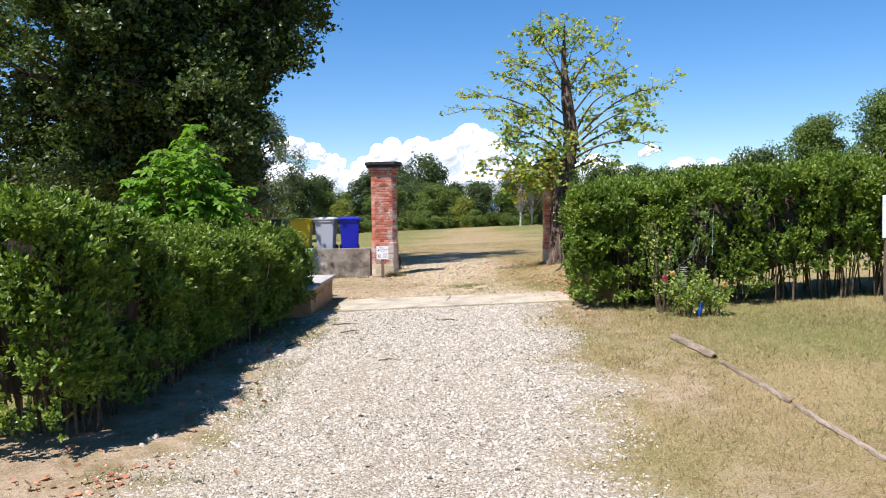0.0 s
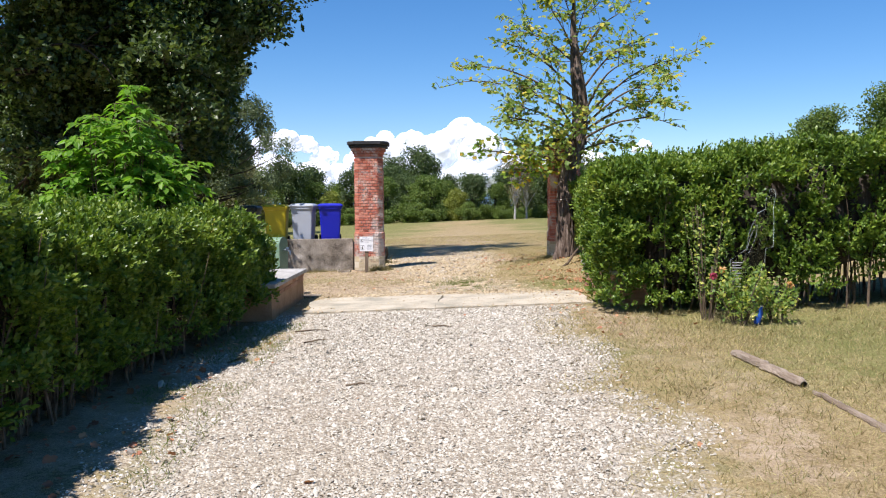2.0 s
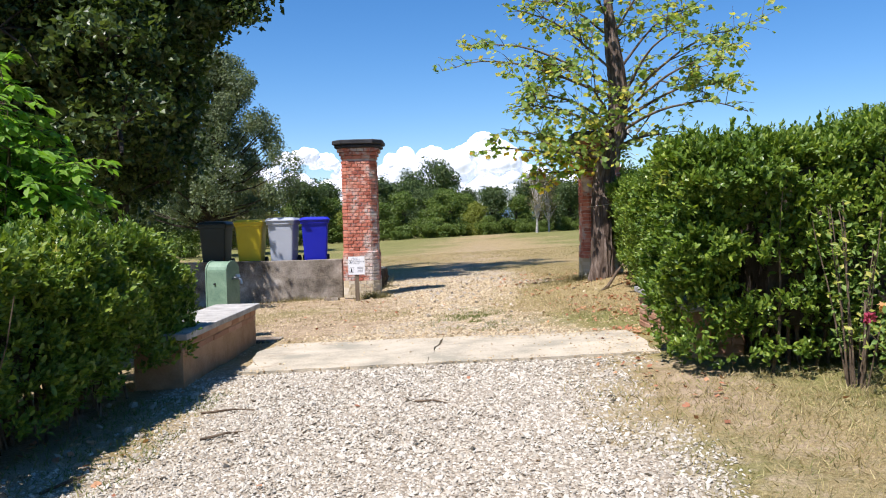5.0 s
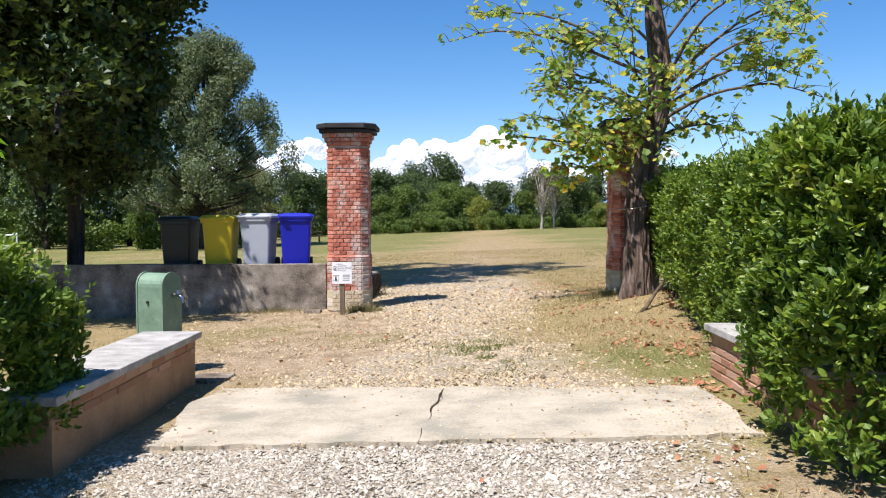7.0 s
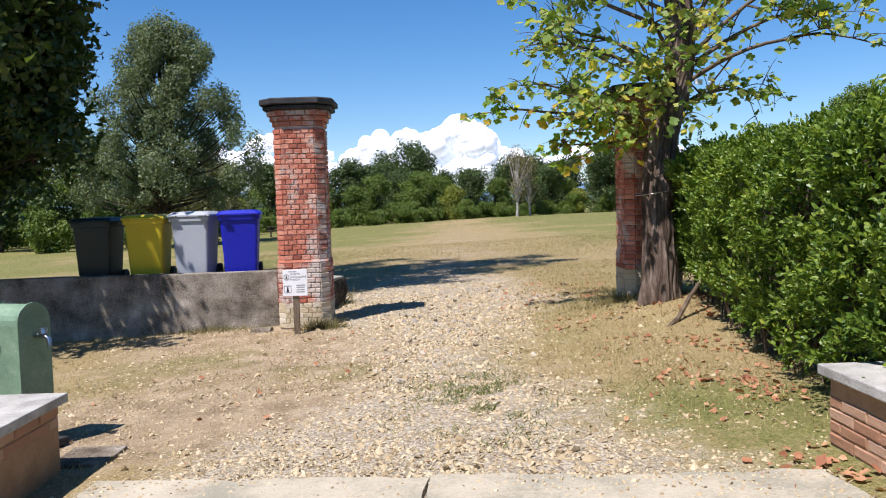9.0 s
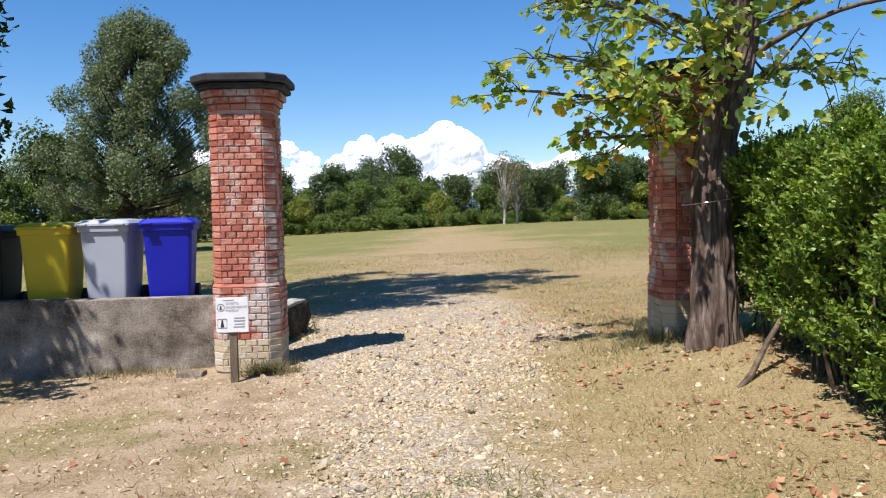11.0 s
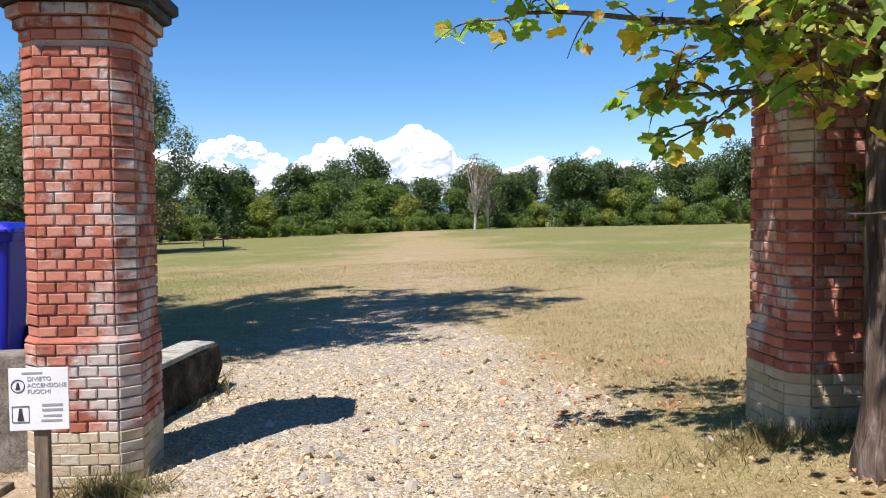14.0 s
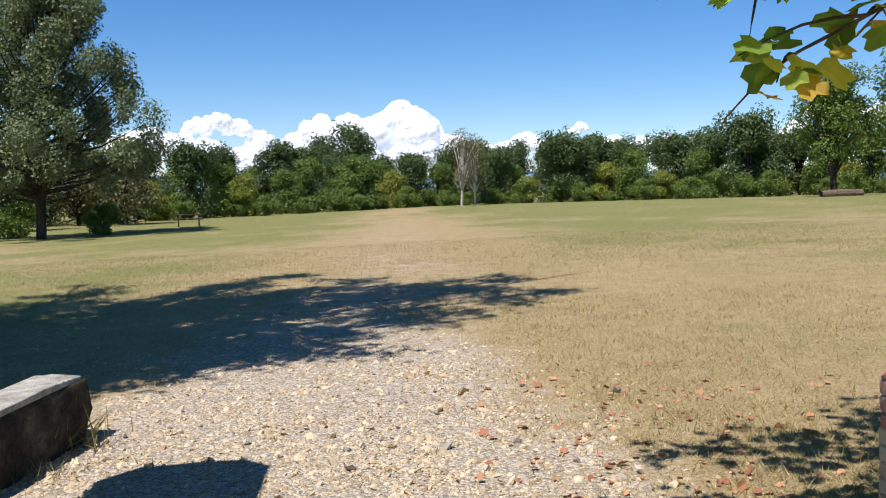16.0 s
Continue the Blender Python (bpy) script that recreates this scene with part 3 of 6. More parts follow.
def gate_pillar(x, y, z, label, rz, seed, white, foot_h=0.3, W=0.312, CH=0.1, PW=0.328, PCH=0.104):
    """Octagonal brick gate pillar: plinth, shaft, corbelled head, dark stone cap in two steps."""
    p = base_at("gate_pillar", x, y, z, rz, label, "gate pillar", "gate pillars of the old entrance")
    top = 2.80 - z
    ledge = 0.76 - z
    core = bmesh.new()
    loft(core, [[(a, b, -0.15) for a, b in octagon(PW - 0.012, PCH)], [(a, b, ledge) for a, b in octagon(PW - 0.012, PCH)]])
    loft(core, [[(a, b, ledge - 0.02) for a, b in octagon(W - 0.012, CH)], [(a, b, top - 0.3) for a, b in octagon(W - 0.012, CH)]])
    part("mortar_core", core, white, p, "pale lime mortar")
    led = bmesh.new()
    loft(led, [[(a, b, ledge - 0.016) for a, b in octagon(PW + 0.001, PCH)], [(a, b, ledge - 0.008) for a, b in octagon(PW + 0.002, PCH)], [(a, b, ledge + 0.02) for a, b in octagon(W + 0.004, CH)]])
    rough_up(led, 0.004, 12, 2)
    part("ledge", led, BRICK_J, p, "worn sloping brick ledge")
    joined, budget = [], [260]
    o, po = octagon(W, CH), octagon(PW, PCH)
    n_sh = int((top - 0.33 - ledge - 0.02) / 0.0635)
    zs = [ledge + 0.022 + i * 0.0635 for i in range(n_sh)]
    n_pl = int((ledge - 0.05) / 0.0635) + 1
    zp = [ledge - 0.016 - (i + 1) * 0.0635 for i in range(n_pl)]
    for f in (0, 1, 7, 2, 6, 3, 5, 4):
        lay_bricks(p, po[f], po[(f + 1) % 8], [z for z in zp if z > foot_h], 0.055, 0.0085, 0.05, 0.118, budget, joined, seed + f)
        lay_bricks(p, po[f], po[(f + 1) % 8], [z for z in zp if z <= foot_h], 0.0605, 0.004, 0.05, 0.118, [99], joined, seed + 9 + f, 0.0, LIMEBRICK)
    for f in (0, 1, 7, 2, 6, 3, 5, 4):
        lay_bricks(p, o[f], o[(f + 1) % 8], zs, 0.055, 0.0085, 0.05, 0.118, budget, joined, seed + 20 + f)
    join_bricks(p, joined)
    z0 = top - 0.34
    heads = []
    for g, hh in ((0.004, 0.064), (0.03, 0.064), (0.062, 0.07)):
        bm = bmesh.new()
        loft(bm, [[(a, b, z0) for a, b in octagon(W + g - 0.012, CH + g * 0.4)], [(a, b, z0 + hh) for a, b in octagon(W + g - 0.008, CH + g * 0.4)]])
        part("corbel", bm, CORBEL, p, "corbelled course with the cap's shade in its colour")
        oc = octagon(W + g, CH + g * 0.4)
        for f in range(8):
            lay_bricks(p, oc[f], oc[(f + 1) % 8], [z0 + 0.004], hh - 0.01, 0.009, 0.05, 0.14, [0], heads, seed + 60 + f)
        z0 += hh
    join_bricks(p, heads)
    for g, za, zb in ((0.115, z0 + 0.002, z0 + 0.06), (0.15, z0 + 0.062, top)):
        bm = bmesh.new()
        loft(bm, [[(a, b, za) for a, b in octagon(W + g - 0.012, CH + 0.07)], [(a, b, za + 0.012) for a, b in octagon(W + g, CH + 0.07)],
                  [(a, b, zb - 0.015) for a, b in octagon(W + g, CH + 0.07)], [(a, b, zb) for a, b in octagon(W + g - 0.02, CH + 0.062)]])
        part("cap", bm, CAPDARK, p, "blackened stone cap")
    return p


def low_wall(x0, x1, y0, y1, ztop, label, seed, render_low):
    """Low entrance wall: bricks over a rendered core, stone coping slabs."""
    zb = min(g1(x0, y0), g1(x1, y1)) - 0.06
    p = base_at("low_wall", (x0 + x1) / 2, (y0 + y1) / 2, 0, 0, label, "low wall", "entrance walls")
    a, b = (x1 - x0) / 2, (y1 - y0) / 2
    bm = bmesh.new()
    box(bm, -a + 0.002, a - 0.002, -b + 0.002, b - 0.002, zb - 0.1, ztop - 0.05)
    part("core", bm, PLASTER, p, "tan cement render")
    joined, budget = [], [300]
    zc = [ztop - 0.055 - 0.065 * (i + 1) for i in range(2)] if render_low else [zb + 0.1 + 0.065 * i for i in range(int((ztop - 0.2 - zb) / 0.065))]
    cs = [(-a, -b), (a, -b), (a, b), (-a, b)]
    for f in range(4):
        lay_bricks(p, cs[f], cs[(f + 1) % 4], zc, 0.054, 0.011, 0.06, 0.25, budget, joined, seed + f, 0.0, TANBRICK)
    join_bricks(p, joined)
    n = max(1, round(2 * b / 0.85))
    for i in range(n):
        bm = bmesh.new()
        box(bm, -a - 0.05, a + 0.05, -b - 0.04 + i * (2 * b + 0.08) / n + 0.003, -b - 0.04 + (i + 1) * (2 * b + 0.08) / n - 0.003, ztop - 0.055, ztop, 0.008)
        rough_up(bm, 0.003, 9, 1)
        part("coping_slab", bm, COPING, p, "grey stone coping slab")
    return p


low_wall(-2.42, -2.0, 12.9, 15.5, 0.385, "low brick entrance wall with grey stone coping, lower part rendered", 50, True)
low_wall(2.3, 2.72, 12.9, 14.93, 0.52, "low brick entrance wall with grey coping half under the hedge", 60, False)
gate_pillar(-1.405, 21.5, -0.1, "octagonal red brick gate pillar with black cap and limewash stains", 0, 100, MORTAR)
gate_pillar(2.97, 21.15, 0.05, "weathered brick gate pillar half hidden by the tulip tree", 0, 200, MORTAR, 0.5, 0.34, 0.105, 0.356, 0.11)


# ---- bin platform and bins ----
def concrete_wall():
    p = base_at("concrete_wall", -4.3, 21.6, 0, 0, "old stained concrete retaining wall beside the brick pillar", "wall")
    bm = bmesh.new()
    box(bm, -2.7, 2.5, 0, 0.22, -0.6, 0.62, 0.012)
    rough_up(bm, 0.012, 3, 6)
    part("wall", bm, CONCRETE, p)
    bm = bmesh.new()
    box(bm, -2.7, 2.45, 0.23, 1.25, -0.6, 0.5, 0.01)
    part("platform", bm, CONCRETE, p, "concrete platform for the bins")
    return p


concrete_wall()


def wheelie_bin(x, y, z, rz, colour, label, lid=None):
    """Two-wheeled bin: tapered body with rim, arched vents, lid, handle, axle and wheels."""
    p = base_at("wheelie_bin", x, y, z, rz, label, "wheelie bin", "bins on the platform")

    def sect(w, d, zz, c=0.035):
        pts = []
        for cx, cy, a0 in ((w / 2 - c, d / 2 - c, 0), (-w / 2 + c, d / 2 - c, 90), (-w / 2 + c, -d / 2 + c, 180), (w / 2 - c, -d / 2 + c, 270)):
            pts += [(cx + c * math.cos(radians(a0 + k * 30)), cy + c * math.sin(radians(a0 + k * 30)), zz) for k in range(4)]
        return pts
    bm = bmesh.new()
    loft(bm, [sect(0.40, 0.42, 0.02), sect(0.42, 0.44, 0.0 + 0.05), sect(0.50, 0.53, 0.78), sect(0.50, 0.53, 0.80), sect(0.545, 0.575, 0.805), sect(0.55, 0.58, 0.86)])
    body = part("body", bm, colour, p, smooth=False)
    for i in range(3):
        bm = bmesh.new()
        box(bm, -0.17 + i * 0.125, -0.08 + i * 0.125, -0.262, -0.252, 0.745, 0.785, 0.004)
        part("rib", bm, colour, body)
    bm = bmesh.new()
    loft(bm, [sect(0.575, 0.60, 0.862), sect(0.585, 0.61, 0.868), sect(0.58, 0.605, 0.888), sect(0.50, 0.52, 0.925, 0.06), sect(0.3, 0.32, 0.935, 0.06)])
    lid_ob = part("lid", bm, lid or colour, p)
    for s in (-1, 1):
        bm = bmesh.new()
        box(bm, s * 0.2 - 0.05, s * 0.2 + 0.05, -0.345, -0.3, 0.868, 0.888, 0.008)
        part("lid_grip", bm, lid or colour, lid_ob)
        bm = bmesh.new()
        bmesh.ops.create_cone(bm, cap_ends=True, segments=20, radius1=0.1, radius2=0.1, depth=0.05, matrix=pose(s * 0.235, 0.24, 0.1, 0, 90, 0))
        part("wheel", bm, BLACKR, p, "black rubber wheel")
    V, F = tube([(-0.24, 0.27, 0.84), (-0.24, 0.335, 0.85), (0.24, 0.335, 0.85), (0.24, 0.27, 0.84)], [0.014] * 4, 8)
    np_mesh("handle", V, F, colour, p)
    return p


wheelie_bin(-2.38, 22.18, 0.5, 8, plastic("blue_plastic", (0.006, 0.012, 0.4, 1)), "royal blue plastic wheelie bin with closed lid on the platform")
wheelie_bin(-2.99, 22.16, 0.5, -3, plastic("grey_plastic", (0.4, 0.43, 0.47, 1)), "light grey plastic wheelie bin with closed lid on the platform")
wheelie_bin(-3.62, 22.14, 0.48, 2, plastic("yellow_plastic", (0.6, 0.46, 0.012, 1)), "yellow plastic wheelie bin with closed lid on the platform")
wheelie_bin(-4.3, 22.14, 0.46, -2, plastic("dark_green_plastic", (0.012, 0.02, 0.015, 1)), "very dark green wheelie bin in the oak's shade")


# ---- drinking fountain ----
def fountain():
    x, y = -2.56, 16.2
    p = base_at("drinking_fountain", x, y, g1(x, y), -20, "green painted metal drinking fountain column with rounded top", "fountain")
    w, d, hgt = 0.13, 0.14, 0.97

    def arch(dd):
        pts = [(dd, -w, 0.0), (dd, w, 0.0)]
        pts += [(dd, w * math.cos(radians(a)), hgt - w + w * math.sin(radians(a))) for a in range(0, 181, 15)]
        return pts
    bm = bmesh.new()
    loft(bm, [arch(-d), arch(d)])
    part("column", bm, FGREEN, p)
    for s in (-1, 1):
        bm = bmesh.new()
        loft(bm, [[(s * (d + 0.006) - 0.008, a * 1.05, max(b * 1.012, -0.05)) for _, a, b in arch(0)], [(s * (d + 0.006) + 0.008, a * 1.05, max(b * 1.012, -0.05)) for _, a, b in arch(0)]])
        bmesh.ops.recalc_face_normals(bm, faces=bm.faces[:])
        part("face_plate", bm, FGREEN, p)
    V, F = tube([(d, 0, 0.76), (d + 0.09, 0, 0.765), (d + 0.13, 0, 0.74), (d + 0.135, 0, 0.69)], [0.02, 0.018, 0.017, 0.015], 10)
    tap = np_mesh("tap", V, F, CHROME, p, "worn chrome push tap", True)
    bm = bmesh.new()
    bmesh.ops.create_cone(bm, cap_ends=True, segments=16, radius1=0.032, radius2=0.026, depth=0.035, matrix=pose(d + 0.085, 0, 0.795))
    part("push_button", bm, CHROME, tap)
    bm = bmesh.new()
    box(bm, d, d + 0.16, -0.1, 0.1, 0.02, 0.07, 0.012)
    part("drain_tray", bm, CAPDARK, p, "cast iron drain tray")
    bm = bmesh.new()
    bmesh.ops.create_cone(bm, cap_ends=True, segments=12, radius1=0.014, radius2=0.012, depth=0.02, matrix=pose(-0.02, -w - 0.005, 0.7, 90, 0, 0))
    part("lock", bm, BLACKR, p)


fountain()
bm = bmesh.new()
box(bm, -2.12, -1.78, 15.6, 15.98, g1(-1.9, 15.8) - 0.04, g1(-1.9, 15.8) + 0.02, 0.01)
tagged(part("drain_slab", bm, ROCK), "small concrete drain slab in the dry earth", "slab")


# ---- notice on its post ----
def letters(text, size, x, y, z, parent, mat):
    cu = bpy.data.curves.new("words", "FONT")
    cu.body, cu.size, cu.extrude = text, size, 0.0006
    tmp = new("tmp_words", cu)
    bpy.context.view_layer.update()
    me = bpy.data.meshes.new_from_object(tmp.evaluated_get(bpy.context.evaluated_depsgraph_get()))
    bpy.data.objects.remove(tmp)
    me.materials.append(mat)
    ob = new("lettering", me)
    ob.parent = parent
    ob.matrix_basis = pose(x, y, z, 90, 0, 0)
    return ob


def notice(x, y, rz):
    p = base_at("notice_sign", x, y, g1(x, y), rz, "white no-fires notice board on a grey wooden post", "sign")
    z = 0.0
    bm = bmesh.new()
    box(bm, -0.035, 0.035, 0.0, 0.05, -0.1, 0.62, 0.006)
    rough_up(bm, 0.004, 12, 3)
    part("post", bm, POSTWOOD, p, "weathered wooden post")
    bm = bmesh.new()
    box(bm, -0.145, 0.145, -0.014, -0.002, 0.47, 0.79, 0.003)
    board = part("board", bm, WHITE, p, "white printed board")
    for s, t, xx, zz in ((0.031, "DIVIETO", -0.055, 0.725), (0.031, "ACCENSIONE", -0.055, 0.692), (0.031, "FUOCHI", -0.055, 0.66)):
        letters(t, s, xx, -0.0155, zz, board, GREYINK)
    for xx, zz, w, h in ((-0.03, 0.765, 0.1, 0.008), (0.065, 0.6, 0.1, 0.012), (0.065, 0.575, 0.1, 0.012), (0.065, 0.545, 0.09, 0.01), (0.06, 0.52, 0.1, 0.01)):
        bm = bmesh.new()
        box(bm, xx - w / 2, xx + w / 2, -0.016, -0.0145, zz - h / 2, zz + h / 2)
        part("print_line", bm, GREYINK, board)
    for cx, cz, r0, sq in ((-0.1, 0.7, 0.032, False), (-0.09, 0.555, 0.05, True)):
        V, F = tube([(cx + r0 * math.cos(a) * (1.15 if sq else 1), -0.0155, cz + r0 * math.sin(a) * (1.15 if sq else 1)) for a in np.linspace(math.pi / 4, 2.25 * math.pi, 5 if sq else 25)], [0.0022] * (5 if sq else 25), 4)
        np_mesh("pictogram_frame", V, F, INK, board)
        bm = bmesh.new()
        loft(bm, [[(cx - 0.016, yy, cz - 0.034), (cx + 0.016, yy, cz - 0.034), (cx + 0.006, yy, cz + 0.03), (cx - 0.006, yy, cz + 0.03)] for yy in (-0.0145, -0.016)])
        bmesh.ops.recalc_face_normals(bm, faces=bm.faces[:])
        if not sq:
            bmesh.ops.scale(bm, vec=(0.7, 1, 0.55), verts=bm.verts[:], space=Matrix.Translation((-cx, 0, -cz)))
        part("pictogram", bm, INK, board)
    return p


notice(-1.42, 20.68, 3)


# ---- stones, timbers, stick ----
def stone_thing(name, x, y, z, size, label, cat, seed, mat=ROCK, rz=0, group=""):
    bm = bmesh.new()
    box(bm, -size[0] / 2, size[0] / 2, -size[1] / 2, size[1] / 2, 0, size[2], min(size) * 0.22)
    off = Vector((seed * 3.1, seed * 1.7, 0))
    bmesh.ops.subdivide_edges(bm, edges=bm.edges[:], cuts=2, use_grid_fill=True)
    for v in bm.verts:
        v.co += noise.noise_vector(v.co * 4 + off) * min(size) * 0.16 + noise.noise_vector(v.co * 14 + off) * min(size) * 0.04
    ob = part(name, bm, mat, smooth=True)
    ob.matrix_basis = pose(x, y, z, 0, 0, rz)
    return tagged(ob, label, cat, group)


# block's shaded face and sunlit top, put into two stone colours
SHADEROCK = surface("damp_dark_stone", [(0.3, (0.03, 0.022, 0.014, 1)), (0.55, (0.07, 0.052, 0.034, 1)), (0.8, (0.15, 0.12, 0.085, 1))], 4, 0.95, 1.0, 30, 0.1)
SUNTOP = surface("lichen_crust", [(0.3, (0.26, 0.24, 0.19, 1)), (0.55, (0.42, 0.4, 0.33, 1)), (0.8, (0.58, 0.56, 0.48, 1))], 9, 0.95, 1.0, 50, 0.1)
block = stone_thing("stone_block", -1.46, 23.0, g1(-1.3, 23.4) - 0.08, (0.36, 1.95, 0.5), "stone block behind the brick pillar, face darkened for shade, top paled for sun", "stone block", 2, SHADEROCK, -9)
# thin pale sheet added on top to stand for sunlight there
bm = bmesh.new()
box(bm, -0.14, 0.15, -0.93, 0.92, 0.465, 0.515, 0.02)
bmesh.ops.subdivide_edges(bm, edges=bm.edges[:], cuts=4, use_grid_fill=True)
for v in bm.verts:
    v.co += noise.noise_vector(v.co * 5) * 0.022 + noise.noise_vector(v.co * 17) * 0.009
part("lichen_crust", bm, SUNTOP, block, "pale sheet added for the sunlit top", True)
stone_thing("brick_footing", -1.95, 21.2, g1(-1.95, 21.2) - 0.06, (0.26, 0.18, 0.11), "broken brick footing beside the pillar", "stone", 5, ROCK)


def timber(x0, y0, x1, y1, seed, rad, label):
    n = 24
    r = np.random.default_rng(seed)
    P = [(x0 + (x1 - x0) * t + 0.006 * r.normal(), y0 + (y1 - y0) * t, g1(x0 + (x1 - x0) * t, y0 + (y1 - y0) * t) + rad * 0.5 + 0.003 * r.normal()) for t in np.linspace(0, 1, n)]
    V, F = tube(P, [rad * 0.6] + [rad] * (n - 2) + [rad * 0.6], 9, 0.16, seed)
    tagged(np_mesh("timber_edging", V, F, OLDWOOD), label, "timber", "timber edging of the lawn")


timber(2.72, 9.88, 2.86, 8.75, 1, 0.048, "weathered round timber lying in the dry grass")
timber(2.87, 8.6, 3.0, 7.16, 2, 0.026, "thin half-sunk timber edging in the dry grass")
timber(3.0, 7.1, 3.09, 5.5, 3, 0.024, "thin half-sunk timber edging in the dry grass")
V, F = tube([(2.55, 18.85, g1(2.6, 18.8) - 0.03), (2.7, 18.98, 0.2), (2.86, 19.1, 0.4), (3.06, 19.25, 0.6)], [0.026, 0.025, 0.022, 0.018], 8, 0.15)
tagged(np_mesh("broken_branch", V, F, TWIG), "broken stick leaning against the hedge", "branch")


# ---- hedges ----
def hedge(name, line, width, height, n_leaf, n_stem, label, seed, face_lo=0.25, size=0.045, leggy=None):
    """Clipped hedge along a centre line: stems inside, leaves in an uneven shell, thin towards the foot."""
    r = np.random.default_rng(seed)
    p = base_at(name, line[0][0], line[0][1], 0, 0, label, "hedge")
    L = np.asarray(line, float)
    seg = np.linalg.norm(np.diff(L, axis=0), axis=1)
    cum = np.r_[0, np.cumsum(seg)]

    def along(s):
        x, y = np.interp(s, cum, L[:, 0]), np.interp(s, cum, L[:, 1])
        e = 0.05
        dx, dy = np.interp(s + e, cum, L[:, 0]) - np.interp(s - e, cum, L[:, 0]), np.interp(s + e, cum, L[:, 1]) - np.interp(s - e, cum, L[:, 1])
        k = np.hypot(dx, dy) + 1e-9
        return x, y, dx / k, dy / k
    s = r.uniform(-width / 2, cum[-1] + width / 2, n_leaf)
    se = np.clip(s, 0, cum[-1])
    over = s - se
    x, y, dx, dy = along(se)
    H = np.interp(se, height[0], height[1]) + 0.16 * (vnoise(se, 0.5, 1.1, seed) - 0.5) + 0.14 * (vnoise(se, 3.5, 4.0, seed + 1) - 0.5)
    top = r.random(n_leaf) < 0.3
    q = r.uniform(-1, 1, n_leaf)
    u = np.where(top, q, np.sign(q))
    depth = np.abs(r.normal(0, 0.09, n_leaf)) - 0.02
    v = np.where(top, 1.0, r.beta(1.3, 0.95, n_leaf))
    lo = face_lo + 0.15 * (vnoise(se, 7.5, 1.5, seed + 2) - 0.5)
    if leggy:
        lo = lo + np.interp(se, leggy[0], leggy[1])
    half = width / 2 * (1 + 0.22 * (vnoise(se, v * 2.2, 1.6, seed + 3) - 0.5) + 0.3 * (vnoise(se * 1.0, v * 1.1, 5.5, seed + 4) - 0.5) + 0.2 * (vnoise(se, v * 1.2, 11.0, seed + 6) - 0.5)) * (1 - 0.12 * (1 - v)) * (1 - 0.22 * np.clip((v - 0.78) / 0.22, 0, 1) ** 2)
    half = half * np.clip(1 - np.abs(over / (width / 2)) ** 4, 0.0, 1) ** 0.35
    zr = lo + (H - lo) * v - np.where(top, depth * 0.8, 0)
    zr = zr + np.where(top, np.where(r.random(n_leaf) < 0.05, r.uniform(0, 0.16, n_leaf), 0), 0)
    off = u * np.maximum(half - np.where(top, 0, depth), 0.0)
    off = off + np.where(~top & (r.random(n_leaf) < 0.07), np.sign(u) * r.uniform(0, 0.09, n_leaf), 0)
    px, py = x + dx * over + dy * off, y + dy * over - dx * off
    ends_m = r.random(n_leaf) < 0.1
    far_end = r.random(n_leaf) < 0.5
    se2 = np.where(far_end, cum[-1], 0.0)
    ex, ey, edx, edy = along(se2)
    reach = np.where(far_end, 1, -1) * (width / 2 * (0.97 + 0.12 * (vnoise(q * 1.2, v * 2, 2.5, seed + 7) - 0.5)) - np.abs(depth))
    h_end = np.where(far_end, np.interp(cum[-1], *height), np.interp(0.0, *height))
    px = np.where(ends_m, ex + edx * reach + edy * q * width / 2 * 0.95, px)
    py = np.where(ends_m, ey + edy * reach - edx * q * width / 2 * 0.95, py)
    zr = np.where(ends_m, lo + (h_end - lo) * r.beta(1.3, 0.95, n_leaf), zr)
    pz = gz(px, py) + zr
    P = np.stack([px, py, pz], 1)
    N = np.stack([dy * np.sign(u), -dx * np.sign(u), np.full(n_leaf, 0.5)], 1)
    N[top] = (0, 0, 1)
    sgn = np.where(far_end, 1.0, -1.0)
    N = np.where(ends_m[:, None], np.stack([edx * sgn, edy * sgn, np.full(n_leaf, 0.5)], 1), N)
    N /= np.linalg.norm(N, axis=1)[:, None]
    lump = vnoise(px * 1.0 + 0.7 * py, pz * 1.1 + 0.6 * py, 4.2, seed + 8) * 0.6 + vnoise(px - 0.6 * py, pz + 0.5 * px, 8.5, seed + 9) * 0.4
    keep = r.random(n_leaf) < np.clip((lump - 0.35) * 4.5, 0.09, 1)
    P, N, lump = P[keep], N[keep], lump[keep]
    P = P + N * ((lump - 0.5) * 0.27)[:, None]
    n = len(P)
    shoot = N * 0.75 + np.array((0, 0, 0.45)) + 0.5 * r.normal(size=N.shape)
    shoot /= np.linalg.norm(shoot, axis=1)[:, None]
    ln = r.uniform(0.07, 0.16, n) * np.where(r.random(n) < 0.05, 1.9, 1)
    pts, ups, dirs = [], [], []
    for k in range(9):
        u = (k + 0.5) / 9
        a = 2.4 * k + r.uniform(0, 6.28, n)
        side = np.cross(shoot, np.stack([np.cos(a), np.sin(a), 0.4 * np.sin(2 * a)], 1))
        pts.append(P + shoot * (ln * (u - 0.35))[:, None])
        dirs.append(side * (0.95 - 0.55 * u) + shoot * (0.25 + 0.7 * u) + 0.15 * N)
        ups.append(shoot + 0.55 * N + np.array((0, 0, 0.3)) + 0.4 * r.normal(size=N.shape))
    P, up, out = np.concatenate(pts), np.concatenate(ups), np.concatenate(dirs)
    n_leaf = len(P)
    V, F = strew(P, up, size * r.uniform(0.6, 1.35, n_leaf), OVAL, r, along=out)
